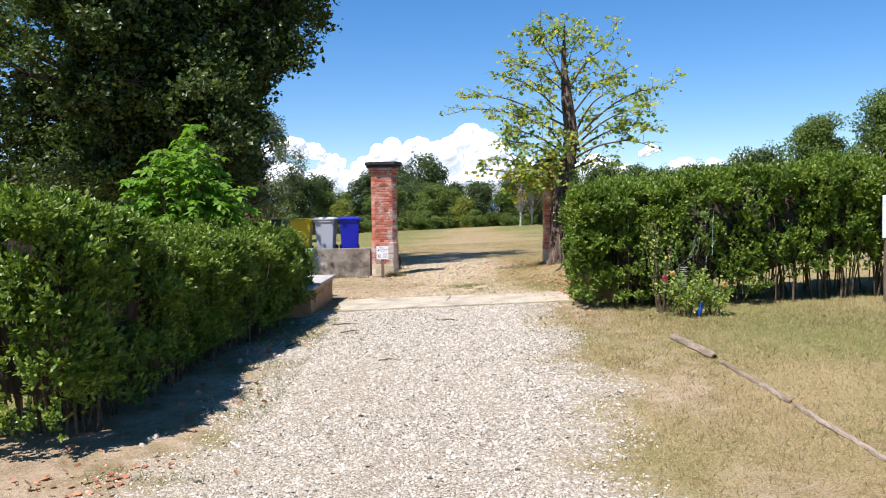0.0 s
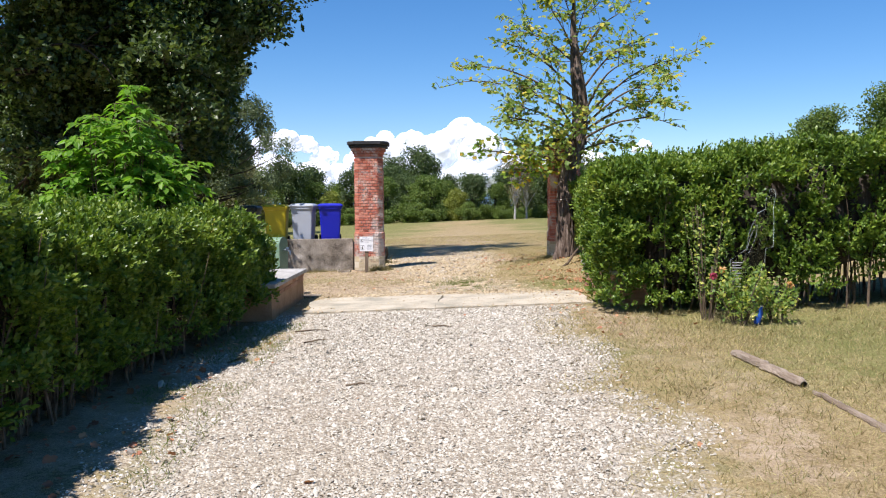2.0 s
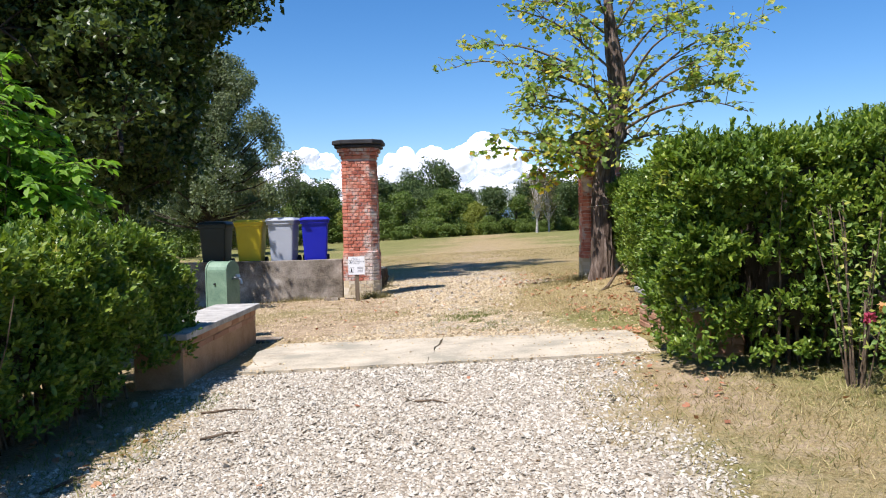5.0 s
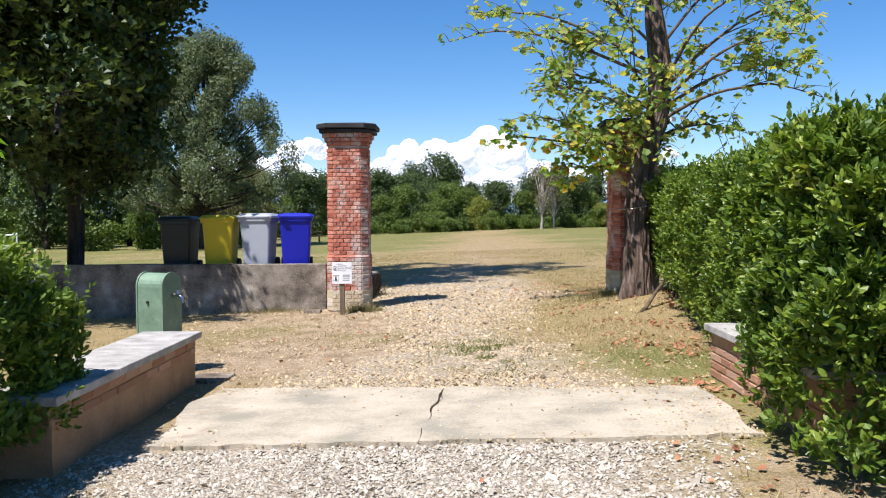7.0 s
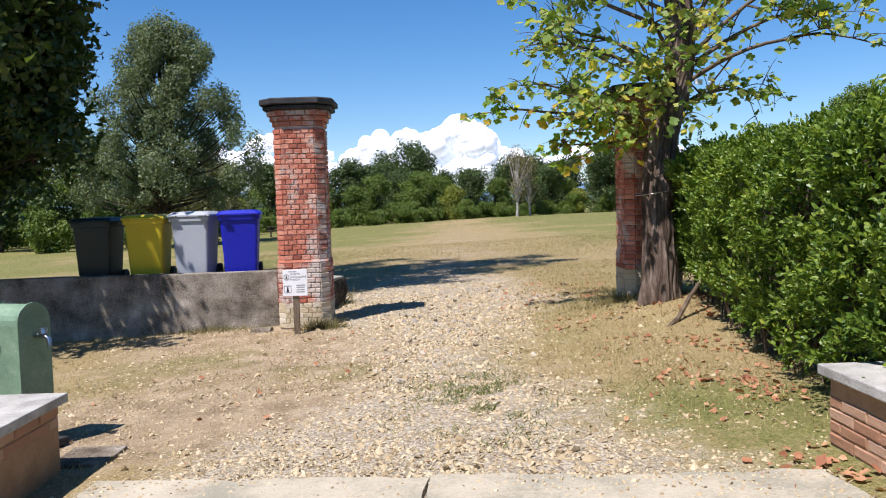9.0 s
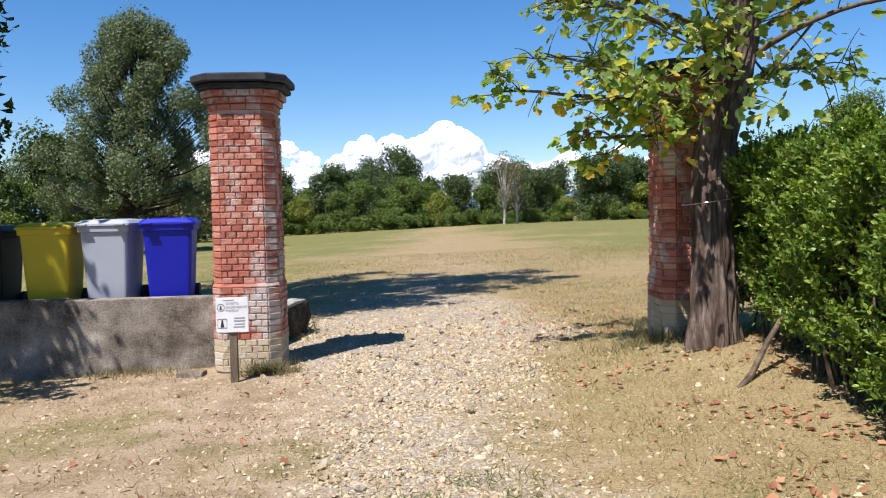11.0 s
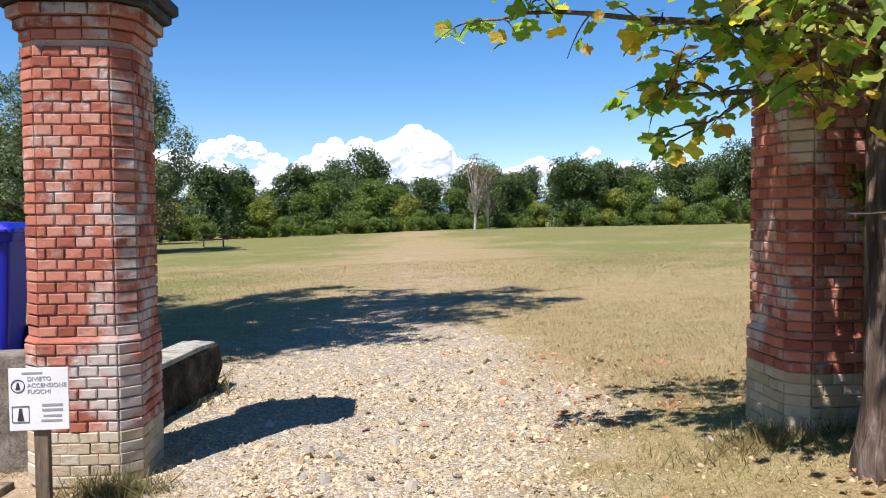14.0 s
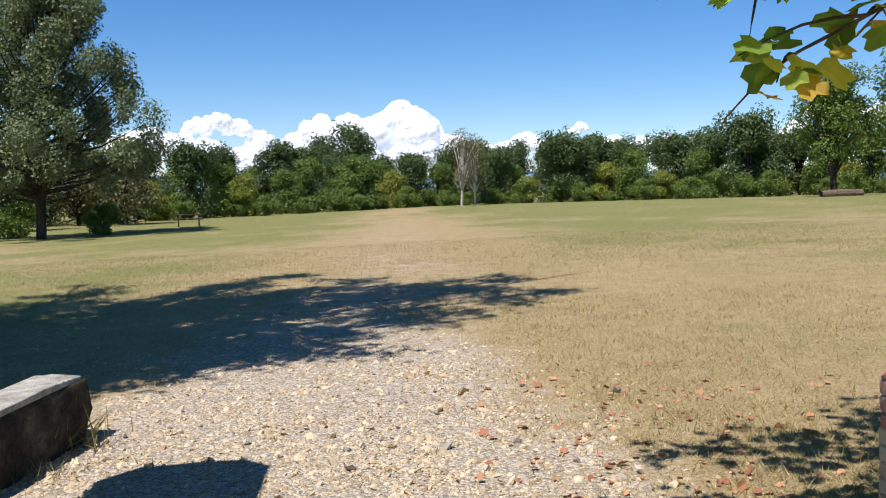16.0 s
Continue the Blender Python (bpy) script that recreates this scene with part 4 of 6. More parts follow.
    ob = np_mesh("foliage", V - np.array([line[0][0], line[0][1], 0]), F, PRIVET, p)
    tagged(ob, "small glossy green leaves", kind="stuff")
    st = []
    for k in range(n_stem):
        s0 = r.uniform(0, cum[-1])
        x, y, dx, dy = (float(a) for a in along(s0))
        o = r.uniform(-0.42, 0.42) * width
        bx, by = x + dy * o, y - dx * o
        h = float(np.interp(s0, *height)) * r.uniform(0.6, 0.95)
        lean = r.normal(0, 0.12, 2)
        z0 = g1(bx, by)
        P = [(bx + lean[0] * t + 0.03 * math.sin(5 * t + k), by + lean[1] * t, z0 - 0.03 + h * t) for t in np.linspace(0, 1, 5)]
        st.append(tube(P, np.linspace(r.uniform(0.008, 0.018), 0.003, 5), 5))
    V, F = join_np(st)
    np_mesh("bare_foot", V - np.array([line[0][0], line[0][1], 0]), F, TWIG, p, "bare brown stems at the foot")
    # solid dark core added so gaps between the leaves look shaded
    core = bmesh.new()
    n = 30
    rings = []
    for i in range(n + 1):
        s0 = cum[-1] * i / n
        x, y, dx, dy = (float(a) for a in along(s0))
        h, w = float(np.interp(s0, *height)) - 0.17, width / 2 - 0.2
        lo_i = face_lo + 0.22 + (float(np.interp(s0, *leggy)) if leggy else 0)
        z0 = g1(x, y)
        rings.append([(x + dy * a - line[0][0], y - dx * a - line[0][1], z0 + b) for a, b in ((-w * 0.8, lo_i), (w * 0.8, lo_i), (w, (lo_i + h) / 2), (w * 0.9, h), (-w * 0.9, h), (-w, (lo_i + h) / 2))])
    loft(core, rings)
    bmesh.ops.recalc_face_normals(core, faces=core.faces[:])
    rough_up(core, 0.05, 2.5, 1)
    part("inner_growth", core, BARK_D, p, "solid dark core standing in for the shade within")
    return p


hedge("hedge", [(-3.34, 6.72), (-3.12, 9.5), (-2.74, 12.8)], 1.3, ([0, 1.1, 2.1, 6.3], [1.8, 1.58, 1.38, 1.27]), 40000, 420,
      "clipped privet hedge beside the drive, dark on its shaded face", 11, 0.16, 0.046)
hedge("hedge", [(9.8, 12.6), (2.7, 12.72)], 1.4, ([0, 3.5, 7], [2.06, 1.93, 1.66]), 42000, 260,
      "tall clipped privet hedge facing the lawn with bare leggy foot", 12, 0.1, 0.048, ([0, 4.2, 5.3, 7], [0.36, 0.32, 0.04, 0.0]))
hedge("hedge", [(3.25, 13.6), (3.4, 15.5), (3.95, 20.5)], 1.6, ([0, 4.5, 7], [1.74, 1.7, 1.62]), 44000, 240,
      "clipped privet hedge running from the low wall to the pillar", 13, 0.1, 0.039, ([0, 3.5, 7], [0.0, 0.0, 0.15]))


# ---- near trees ----
def limb(a, b, bend, r0, r1, n, r):
    a, b = np.asarray(a, float), np.asarray(b, float)
    t = np.linspace(0, 1, n)[:, None]
    P = a + (b - a) * t
    side = np.asarray(bend, float)
    P = P + side * np.sin(t * np.pi) + 0.02 * np.cumsum(r.normal(size=P.shape), 0) * np.linalg.norm(b - a) / 4 * t
    return P, np.linspace(r0, r1, n)


def oak():
    """Great oak: low skirts of boughs, wide upper crown, open to the south-east."""
    r = np.random.default_rng(31)
    x, y = -6.65, 23.3
    z = g1(x, y)
    p = base_at("oak_tree", x, y, z, 0, "large dark green oak tree in its own shade", "tree")
    P, R = limb((0, 0, -0.2), (-0.1, 0, 5.2), (0.1, 0.1, 0), 0.15, 0.13, 12, r)
    V, F = tube(P, R * np.r_[1.5, 1.15, np.ones(10)], 16, 0.12)
    np_mesh("trunk", V, F, BARK_D, p, "thick dark furrowed trunk", True)
    tips, items = [], []
    ends = []
    for k in range(50):
        az = k * 2.4 + r.uniform(-0.3, 0.3)
        low = k < 18
        el = r.uniform(-0.28, 0.5) if low else r.uniform(0.38, 1.35)
        ln = (4.3 if low else 8.3) * r.uniform(0.78, 1.08)
        a = np.array((0.15, 0, r.uniform(2.9, 4.2) if low else 5.0))
        ends.append((a, a + ln * np.array((math.cos(az) * math.cos(el), math.sin(az) * math.cos(el), math.sin(el) * 1.15)), 0.17 if low else 0.22, 15 if low else 24))
    for e in ((5.0, 0.4, 4.9), (4.6, -0.6, 4.0), (4.4, 1.0, 5.6), (3.6, 0.6, 1.7), (3.9, -0.5, 2.3), (5.4, 3.0, 9.2), (6.0, 4.4, 10.4), (4.6, 1.2, 8.6), (5.8, 2.2, 9.8), (4.0, 5.5, 11.0), (1.5, 7.0, 11.5), (-2.5, 7.0, 11.5), (3.0, 6.5, 9.0), (6.8, 4.0, 10.6), (6.5, 2.7, 9.5), (6.2, 5.2, 11.2)):
        ends.append((np.array((0.3, 0, 3.6 if e[2] < 6 else 6.0)), np.array(e), 0.14, 18))
    for e in ((-6.0, -1, 4.0), (-6.0, 1, 3.0), (-7.0, 0, 6.0), (-5.5, -2, 2.4), (-7.0, 2, 5.0), (-6.5, -1.5, 7.0), (-4.5, 1.5, 2.0), (-7.5, 1, 3.4), (-8.2, -0.5, 5.2), (-8.5, 0.5, 7.4), (0.8, -3.2, 4.2), (-0.5, -3.8, 5.0), (-2.0, -3.5, 4.5), (1.2, -2.6, 5.5), (-1.0, -4.2, 6.5), (-3.0, -4.0, 5.0), (1.4, -3.0, 3.8), (2.6, -0.5, 6.2), (2.2, 0.3, 6.4), (3.0, 0.5, 6.8), (1.5, -1.2, 6.2), (0.5, -2.0, 3.4), (-1.5, -1.2, 2.3), (0.6, -1.6, 2.5), (-3.2, -1.0, 2.2), (1.3, -0.6, 2.4), (-2.2, -2.6, 2.5), (-4.4, -1.6, 2.3), (-0.4, -2.4, 2.8), (0.2, 0.8, 2.2)):
        ends.append((np.array((0.0, 0, 3.6)), np.array(e), 0.12, 26))
    for k in range(22):
        h, sx, sy = r.uniform(4.6, 9.0), r.uniform(-7.2, -3.5), r.uniform(21.7, 23.2)
        ends.append((np.array((0.0, 0, 4.2)), np.array((sx - 0.375 * h - x, sy - 0.436 * h - y, h)), 0.12, 24))

    def clear_of(s):
        """Outside the tree's outline: sunlit ground and open view stay free."""
        sx, sy = s[0] + 0.375 * s[2], s[1] + 0.436 * s[2]
        if sx > -3.0 and sy < np.interp(sx, [-2.8, -2, 0.4, 2, 3.5, 4.6], [21.9, 25.1, 25.6, 27.2, 29.2, 33.6]) or sx > 4.4:
            return True
        if s[0] / s[1] > -0.128 and (s[2] - 1.5) / s[1] < 0.275:
            return True
        return any(s[2] < 1.4 + k0 * (s[1] - y0) + 0.3 and s[0] > x0 - k1 * (s[1] - y0) for k0, y0, x0, k1 in ((0.257, 8.26, 0.0, 0.3), (0.241, 10.58, -0.1, 0.375), (0.277, 14.6, -0.1, 0.48)))
    home = np.array((x, y, z))
    for a, b, r0, nt in ends:
        P, R = limb(a, b, (0, 0, 0.5), r0, 0.03, 13, r)
        bad = [i for i in range(2, 13) if clear_of(P[i] + home)]
        if bad:
            if bad[0] < 5:
                continue
            P = P[:bad[0] - 1]
            R = np.linspace(r0, 0.02, len(P))
        items.append(tube(P, R, 7, 0.1))
        for m in range(nt):
            c = P[int(r.uniform(0.35, 1.0) * (len(P) - 1))]
            d = r.normal(size=3)
            d[2] = d[2] * 0.6
            e = c + d / np.linalg.norm(d) * r.uniform(0.4, 1.3)
            Q, S = limb(c, e, (0, 0, 0.1), 0.03, 0.007, 5, r)
            if clear_of(Q[-1] + home):
                continue
            items.append(tube(Q, S, 5))
            tips += [Q[-1], Q[-2], (Q[-1] + Q[-3]) / 2]
    V, F = join_np(items)
    np_mesh("bough", V, F, BARK_D, p, "spreading limbs and twigs", True)
    T = np.array(tips)
    T = T[T[:, 2] > 1.2]
    n = 27
    C = np.repeat(T, n, 0) + r.normal(0, 0.17, (len(T) * n, 3)) * np.array((1.15, 1.15, 0.8))
    N = r.normal(size=C.shape) * 0.8 + np.array((0, 0, 0.8))
    V, F = strew(C, N, r.uniform(0.1, 0.19, len(C)), TUFT, r)
    tagged(np_mesh("crown", V, F, OAK, p), "dense dark oak leaves", kind="stuff")


oak()


LEAFLET = (np.array([(0, 0, 0), (0.25, 0.2, 0.03), (0.6, 0.22, -0.04), (1, 0, -0.22), (0.6, -0.22, -0.04), (0.25, -0.2, 0.03)]), np.array([(0, 1, 4, 5), (1, 2, 3, 4)]))


def sapling(x, y, hgt, wide, stems, seed, label):
    """Young tree of many stems with drooping compound leaves."""
    r = np.random.default_rng(seed)
    p = base_at("sapling", x, y, g1(x, y), 0, label, "tree", "young trees behind the hedge")
    items, pts, dirs = [], [], []
    for k in range(stems):
        az = k * 2.39
        reach = wide * math.sqrt((k + 0.5) / stems)
        top = hgt * (1 - 0.45 * (reach / wide) ** 2) * r.uniform(0.8, 1.02)
        b = np.array((math.cos(az) * reach, math.sin(az) * reach * 0.8, top))
        P, R = limb((0.05 * math.cos(az), 0.05 * math.sin(az), -0.1), b, (0.15 * math.cos(az), 0.15 * math.sin(az), 0), 0.02, 0.005, 13, r)
        items.append(tube(P, R, 6))
        for j in range(4, 13):
            for m in range(4 if j < 12 else 6):
                a2 = r.uniform(0, 6.28)
                d = np.array((math.cos(a2), math.sin(a2), r.uniform(0.1, 0.6)))
                ln = r.uniform(0.22, 0.38)
                w = np.linspace(0, 1, 6)[:, None]
                Q = P[j] + d * ln * w - np.array((0, 0, 0.17)) * w ** 2
                items.append(tube(Q, [0.004, 0.004, 0.003, 0.003, 0.002, 0.002], 4))
                side = np.array((-math.sin(a2), math.cos(a2), 0))
                for q in (2, 3, 4, 5):
                    for sg in (-1, 1):
                        pts.append(Q[q])
                        dirs.append(d * 0.5 + sg * side + np.array((0, 0, -0.45)))
                pts.append(Q[5])
                dirs.append(d + np.array((0, 0, -0.7)))
    V, F = join_np(items)
    np_mesh("stem", V, F, TWIG, p, "thin green-brown stems", True)
    P, D = np.array(pts), np.array(dirs)
    V, F = strew(P, np.tile((0.0, 0, 1.0), (len(P), 1)) + 0.3 * r.normal(size=P.shape), r.uniform(0.1, 0.18, len(P)), LEAFLET, r, along=D)
    tagged(np_mesh("foliage", V, F, LIME, p), "bright yellow-green leaves", kind="stuff")


sapling(-4.3, 14.2, 3.15, 0.95, 28, 41, "bright green young tree behind the hedge in full sun")
sapling(-6.3, 13.9, 2.2, 0.7, 12, 42, "smaller green young tree half hidden by the hedge")


def tulip_tree():
    """Tulip tree grown against the pillar: ridged trunk, open crown, lobed leaves turning yellow."""
    r = np.random.default_rng(51)
    x, y = 2.8, 20.05
    p = base_at("tulip_tree", x, y, 0.1, 0, "tulip tree with ridged bark and yellowing autumn leaves", "tree")
    ctrl = np.array([(0, 0, 0.0), (0.02, 0.02, 0.42), (0.02, 0.06, 0.95), (0.03, 0.12, 1.5), (0.14, 0.2, 2.1), (0.34, 0.28, 2.7), (0.4, 0.3, 3.3), (0.31, 0.35, 4.1), (0.25, 0.4, 5.0), (0.28, 0.4, 5.9)])
    rad = np.array([0.215, 0.18, 0.162, 0.155, 0.165, 0.165, 0.155, 0.115, 0.06, 0.015])
    t = np.linspace(0, 9, 60)
    P = np.stack([np.interp(t, range(10), ctrl[:, i]) for i in range(3)], 1)
    R = np.interp(t, range(10), rad)
    V, F = tube(P, R, 84, 0.0)
    V = V.reshape(60, 84, 3)
    ang = np.arange(84)
    wrap = np.minimum(ang, 84 - ang)
    furrow = np.abs(vnoise(wrap[None] * 0.7 + 0.5 * np.sin(P[:, 2:3] * 3), P[:, 2:3] * 2.6, 1, 5) - 0.5) * 2
    ridge = 0.84 + 0.34 * furrow ** 0.6 + 0.1 * (vnoise(wrap[None] * 0.18, P[:, 2:3] * 1.2, 1, 6) - 0.5) + 0.05 * (vnoise(wrap[None] * 1.1, P[:, 2:3] * 9, 1, 9) - 0.5)
    ridge = ridge + np.clip(0.62 - P[:, 2:3], 0, 1) * 0.7 * (vnoise(wrap[None] * 0.2, 0 * P[:, 2:3], 1, 8) - 0.3)
    V = P[:, None] + (V - P[:, None]) * ridge[..., None]
    np_mesh("trunk", V.reshape(-1, 3), F, BARK, p, "furrowed grey-brown trunk", True)
    wire = [(0.02 + 0.235 * math.cos(a), 0.1 + 0.235 * math.sin(a), 1.38 + 0.03 * math.cos(a)) for a in np.linspace(0, 2 * math.pi, 25)]
    V, F = tube(wire, [0.004] * 25, 5)
    np_mesh("wire", V, F, CHROME, p, "wire tied round the trunk")
    for dx, dz in ((0.06, 2.62), (0.2, 2.66)):
        bm = bmesh.new()
        box(bm, dx - 0.04, dx + 0.04, -0.012, 0.0, dz, dz + 0.06, 0.002)
        tag_ob = part("tree_tag", bm, WHITE, p, "small white tag")
        tag_ob.matrix_basis = pose(0.1, 0.115, 0, 0, 8, 0)
    items, twigs = [], []
    ends = [(-1.95, 0.8, 2.38, 2.2, 0.1), (-1.05, 0.7, 1.92, 2.0, 0.05), (-1.5, 0.3, 2.65, 2.2, 0.1), (-0.9, -0.4, 2.2, 2.1, 0.15),
            (-2.6, 0.1, 3.75, 3.2, 0.25), (-2.3, 0.8, 4.3, 3.4, 0.2), (-1.7, -0.6, 4.6, 3.6, 0.2), (-1.3, 0.9, 5.2, 4.2, 0.15), (-0.6, -0.5, 5.6, 4.4, 0.1),
            (2.6, 0.2, 4.3, 3.0, 0.3), (2.2, -0.5, 3.7, 2.8, 0.3), (2.7, 0.9, 3.3, 2.7, 0.35), (1.9, 0.3, 4.9, 3.6, 0.2), (1.3, -0.4, 5.4, 4.2, 0.15),
            (0.8, 0.9, 5.9, 4.6, 0.1), (-0.1, 0.2, 6.1, 5.0, 0.05), (2.2, -0.8, 2.75, 2.5, 0.35), (1.2, -1.0, 4.2, 3.1, 0.2), (-1.2, 1.4, 3.4, 2.7, 0.2), (-0.6, -1.1, 3.4, 2.6, 0.2),
            (0.5, 1.5, 4.8, 3.6, 0.2), (-1.6, 0.0, 3.1, 2.6, 0.15), (1.5, 1.0, 2.5, 2.3, 0.2), (-0.35, -0.5, 2.75, 2.3, 0.1), (-0.7, 0.3, 2.05, 2.2, 0.1)]
    for ex, ey, ez, z0, up in ends:
        i = int(np.argmin(np.abs(P[:, 2] - z0)))
        Q, S = limb(P[i], (ex, ey, ez), (0, 0, up), max(0.014, R[i] * 0.18), 0.006, 14, r)
        wave = np.linspace(0, 1, 14)
        Q = Q + np.stack([0.05 * np.sin(wave * 9 + ex), 0.05 * np.sin(wave * 7 + ey * 3), 0.06 * np.sin(wave * 6.5 + ez)], 1) * wave[:, None]
        items.append(tube(Q, S, 7, 0.1))
        low = ez < 2.5 and ex < -1
        arms = [Q]
        for m in range(1 if low else 4):
            k = r.integers(4, 12)
            d = r.normal(size=3) * np.array((1, 1, 0.55)) + (Q[-1] - Q[0]) * 0.45 + np.array((0, 0, 0.1))
            e = Q[k] + d / np.linalg.norm(d) * (r.uniform(0.2, 0.35) if low else r.uniform(0.45, 0.95))
            A, B = limb(Q[k], e, (0, 0, r.uniform(-0.06, 0.12)), S[k] * 0.6, 0.004, 9, r)
            items.append(tube(A, B, 5))
            arms.append(A)
        for A in arms:
            for m in range(11 if A is Q else 6):
                k = r.integers(3, len(A))
                d = r.normal(size=3) * np.array((1, 1, 0.7)) + (A[-1] - A[0]) * 0.3
                e = A[k] + d / np.linalg.norm(d) * r.uniform(0.12, 0.28 if low else 0.45)
                tw = limb(A[k], e, (0, 0, 0.03), 0.006, 0.0025, 5, r)
                items.append(tube(*tw, 5))
                twigs.append(tw[0])
            twigs.append(A[-4:])
    V, F = join_np(items)
    np_mesh("bough", V, F, TWIG, p, "thin bare limbs and twigs", True)
    pts, dirs = [], []
    for tw in twigs:
        for m in range(r.integers(3, 7)):
            c = tw[r.integers(1, len(tw))]
            a = r.uniform(0, 6.28)
            st = np.array((math.cos(a), math.sin(a), r.uniform(-0.6, 0.2)))
            pts.append(c + st * 0.06)
            dirs.append(st)
    for m in range(220):
        z = r.uniform(1.95, 3.05)
        c = np.array((r.normal(-0.15, 0.45), r.normal(0.0, 0.5), z))
        pts.append(c)
        a = r.uniform(0, 6.28)
        dirs.append(np.array((math.cos(a), math.sin(a), -0.5)))
    pts, dirs = np.array(pts), np.array(dirs)
    ups = np.tile((-0.25, -0.5, 0.8), (len(pts), 1)) + 0.5 * r.normal(size=pts.shape)
    sz = r.uniform(0.055, 0.12, len(pts))
    lowb = np.argsort(pts[:, 2] + 0.35 * pts[:, 0])[:300]
    rest = np.setdiff1d(np.arange(len(pts)), lowb)
    V, F = strew(pts[rest], ups[rest], sz[rest], TULIP, r, droop=0.2, along=dirs[rest])
    tagged(np_mesh("foliage", V, F, TULIPL, p), "lobed green and yellow leaves", kind="stuff")
    leaf_me = []
    for k in range(4):
        v = TULIP[0].copy()
        v[:, 2] += 0.05 * r.normal(size=len(v)) - (0.1 + 0.05 * k) * v[:, 0] ** 2
        me = bpy.data.meshes.new("leaf")
        me.from_pydata([tuple(q) for q in v], [], [tuple(int(q) for q in f) for f in TULIP[1]])
        me.materials.append(TULIPO)
        leaf_me.append(me)
    for k, i in enumerate(lowb):
        ob = new("leaf", leaf_me[k % 4])
        ob.parent = p
        u = Vector(dirs[i]).normalized()
        w = Vector(ups[i])
        vv = w.cross(u).normalized()
        w = u.cross(vv)
        m = Matrix((u, vv, w)).transposed().to_4x4()
        ob.matrix_basis = Matrix.Translation(pts[i]) @ m @ Matrix.Scale(float(sz[i]), 4)


def tulip_single():
    """As the tulip leaf, each leaf object with its own tint."""
    m = leafy("tulip_leaf_single", [(0.0, (0.15, 0.26, 0.045, 1)), (0.45, (0.31, 0.44, 0.075, 1)), (0.66, (0.48, 0.5, 0.1, 1)), (0.82, (0.68, 0.54, 0.07, 1)), (1.0, (0.4, 0.15, 0.05, 1))], 0.62)
    n, l = m.node_tree.nodes, m.node_tree.links
    info = n.new("ShaderNodeObjectInfo")
    for node in n:
        if node.bl_idname == "ShaderNodeValToRGB":
            l.new(info.outputs["Random"], node.inputs[0])
    return m


TULIPO = tulip_single()
tulip_tree()


# ---- far trees ----
def tree_kind(name, h, w, mat, bark, n, size, seed, label, trunk=0.2, blobs=9, tall=1.0, trunk_r=0.02, lean=0.0, spire=False):
    """A tree far off: trunk, limbs and a crown of many tufts in uneven lobes."""
    r = np.random.default_rng(seed)
    p = base_at(name, 0, 0, 0, 0, label, "tree", "trees round the field")
    items = [tube([(0, 0, -0.3), (lean * 0.3, 0, h * 0.3), (lean, 0, h * 0.75)], [h * trunk_r * 1.3, h * trunk_r, h * trunk_r * 0.3], 8, 0.1)]
    B = []
    for k in range(blobs):
        a, q = k * 2.4, r.uniform(0.1, 0.72)
        zc = h * (trunk + (1 - trunk) * r.uniform(0.1, 0.9))
        rad = w * r.uniform(0.11, 0.24)
        lim = 1 - 0.75 * abs((zc / h - trunk) / (1 - trunk) - 0.45) ** 1.3
        if spire:
            u = (zc / h - trunk) / (1 - trunk)
            lim = 1.25 * min(1.0, 0.5 + u * 2.2) * max(0.06, 1 - u ** 1.5) ** 0.8
            q, rad = r.uniform(0.2, 1.08), w * r.uniform(0.045, 0.1)
        B.append((lean * zc / h + math.cos(a) * q * w * 0.62 * lim, math.sin(a) * q * w * 0.62 * lim, zc, rad, rad * r.uniform(0.7, 1.15) * tall))
    B.append((lean, 0, h * (0.92 if spire else 0.86), w * (0.09 if spire else 0.22), h * (0.08 if spire else 0.14)))
    for b in B:
        if spire:
            z0 = max(h * trunk, b[2] * 0.72 - 0.2)
            x0 = lean * z0 / h
            mid = (x0 + (b[0] - x0) * 0.55, b[1] * 0.55, z0 + (b[2] - z0) * 0.35)
            items.append(tube([(x0, 0, z0), mid, b[:3]], [h * 0.005, h * 0.003, h * 0.001], 5))
            continue
        items.append(tube([(lean * 0.2, 0, h * trunk * 0.8), (b[0] * 0.5, b[1] * 0.5, b[2] * 0.75), (b[0], b[1], b[2])], [h * trunk_r * 0.6, h * trunk_r * 0.35, h * 0.004], 5))
    V, F = join_np(items)
    np_mesh("trunk", V, F, bark, p)
    B = np.array(B)
    wgt = B[:, 3] ** 2
    k = r.choice(len(B), n, p=wgt / wgt.sum())
    d = r.normal(size=(n, 3))
    d /= np.linalg.norm(d, axis=1)[:, None]
    q = r.uniform(0.45, 1.1, n) ** 0.8
    C = B[k, :3] + d * np.stack([B[k, 3], B[k, 3], B[k, 4]], 1) * q[:, None] + r.normal(0, 0.05 * w / 5, (n, 3))
    C[:, 2] = np.maximum(C[:, 2], 0.1)
    V, F = strew(C, d + 0.7 * r.normal(size=d.shape) + np.array((0, 0, 0.4)), size * r.uniform(0.6, 1.4, n), TUFT, r)
    tagged(np_mesh("crown", V, F, mat, p), kind="stuff")
    return p


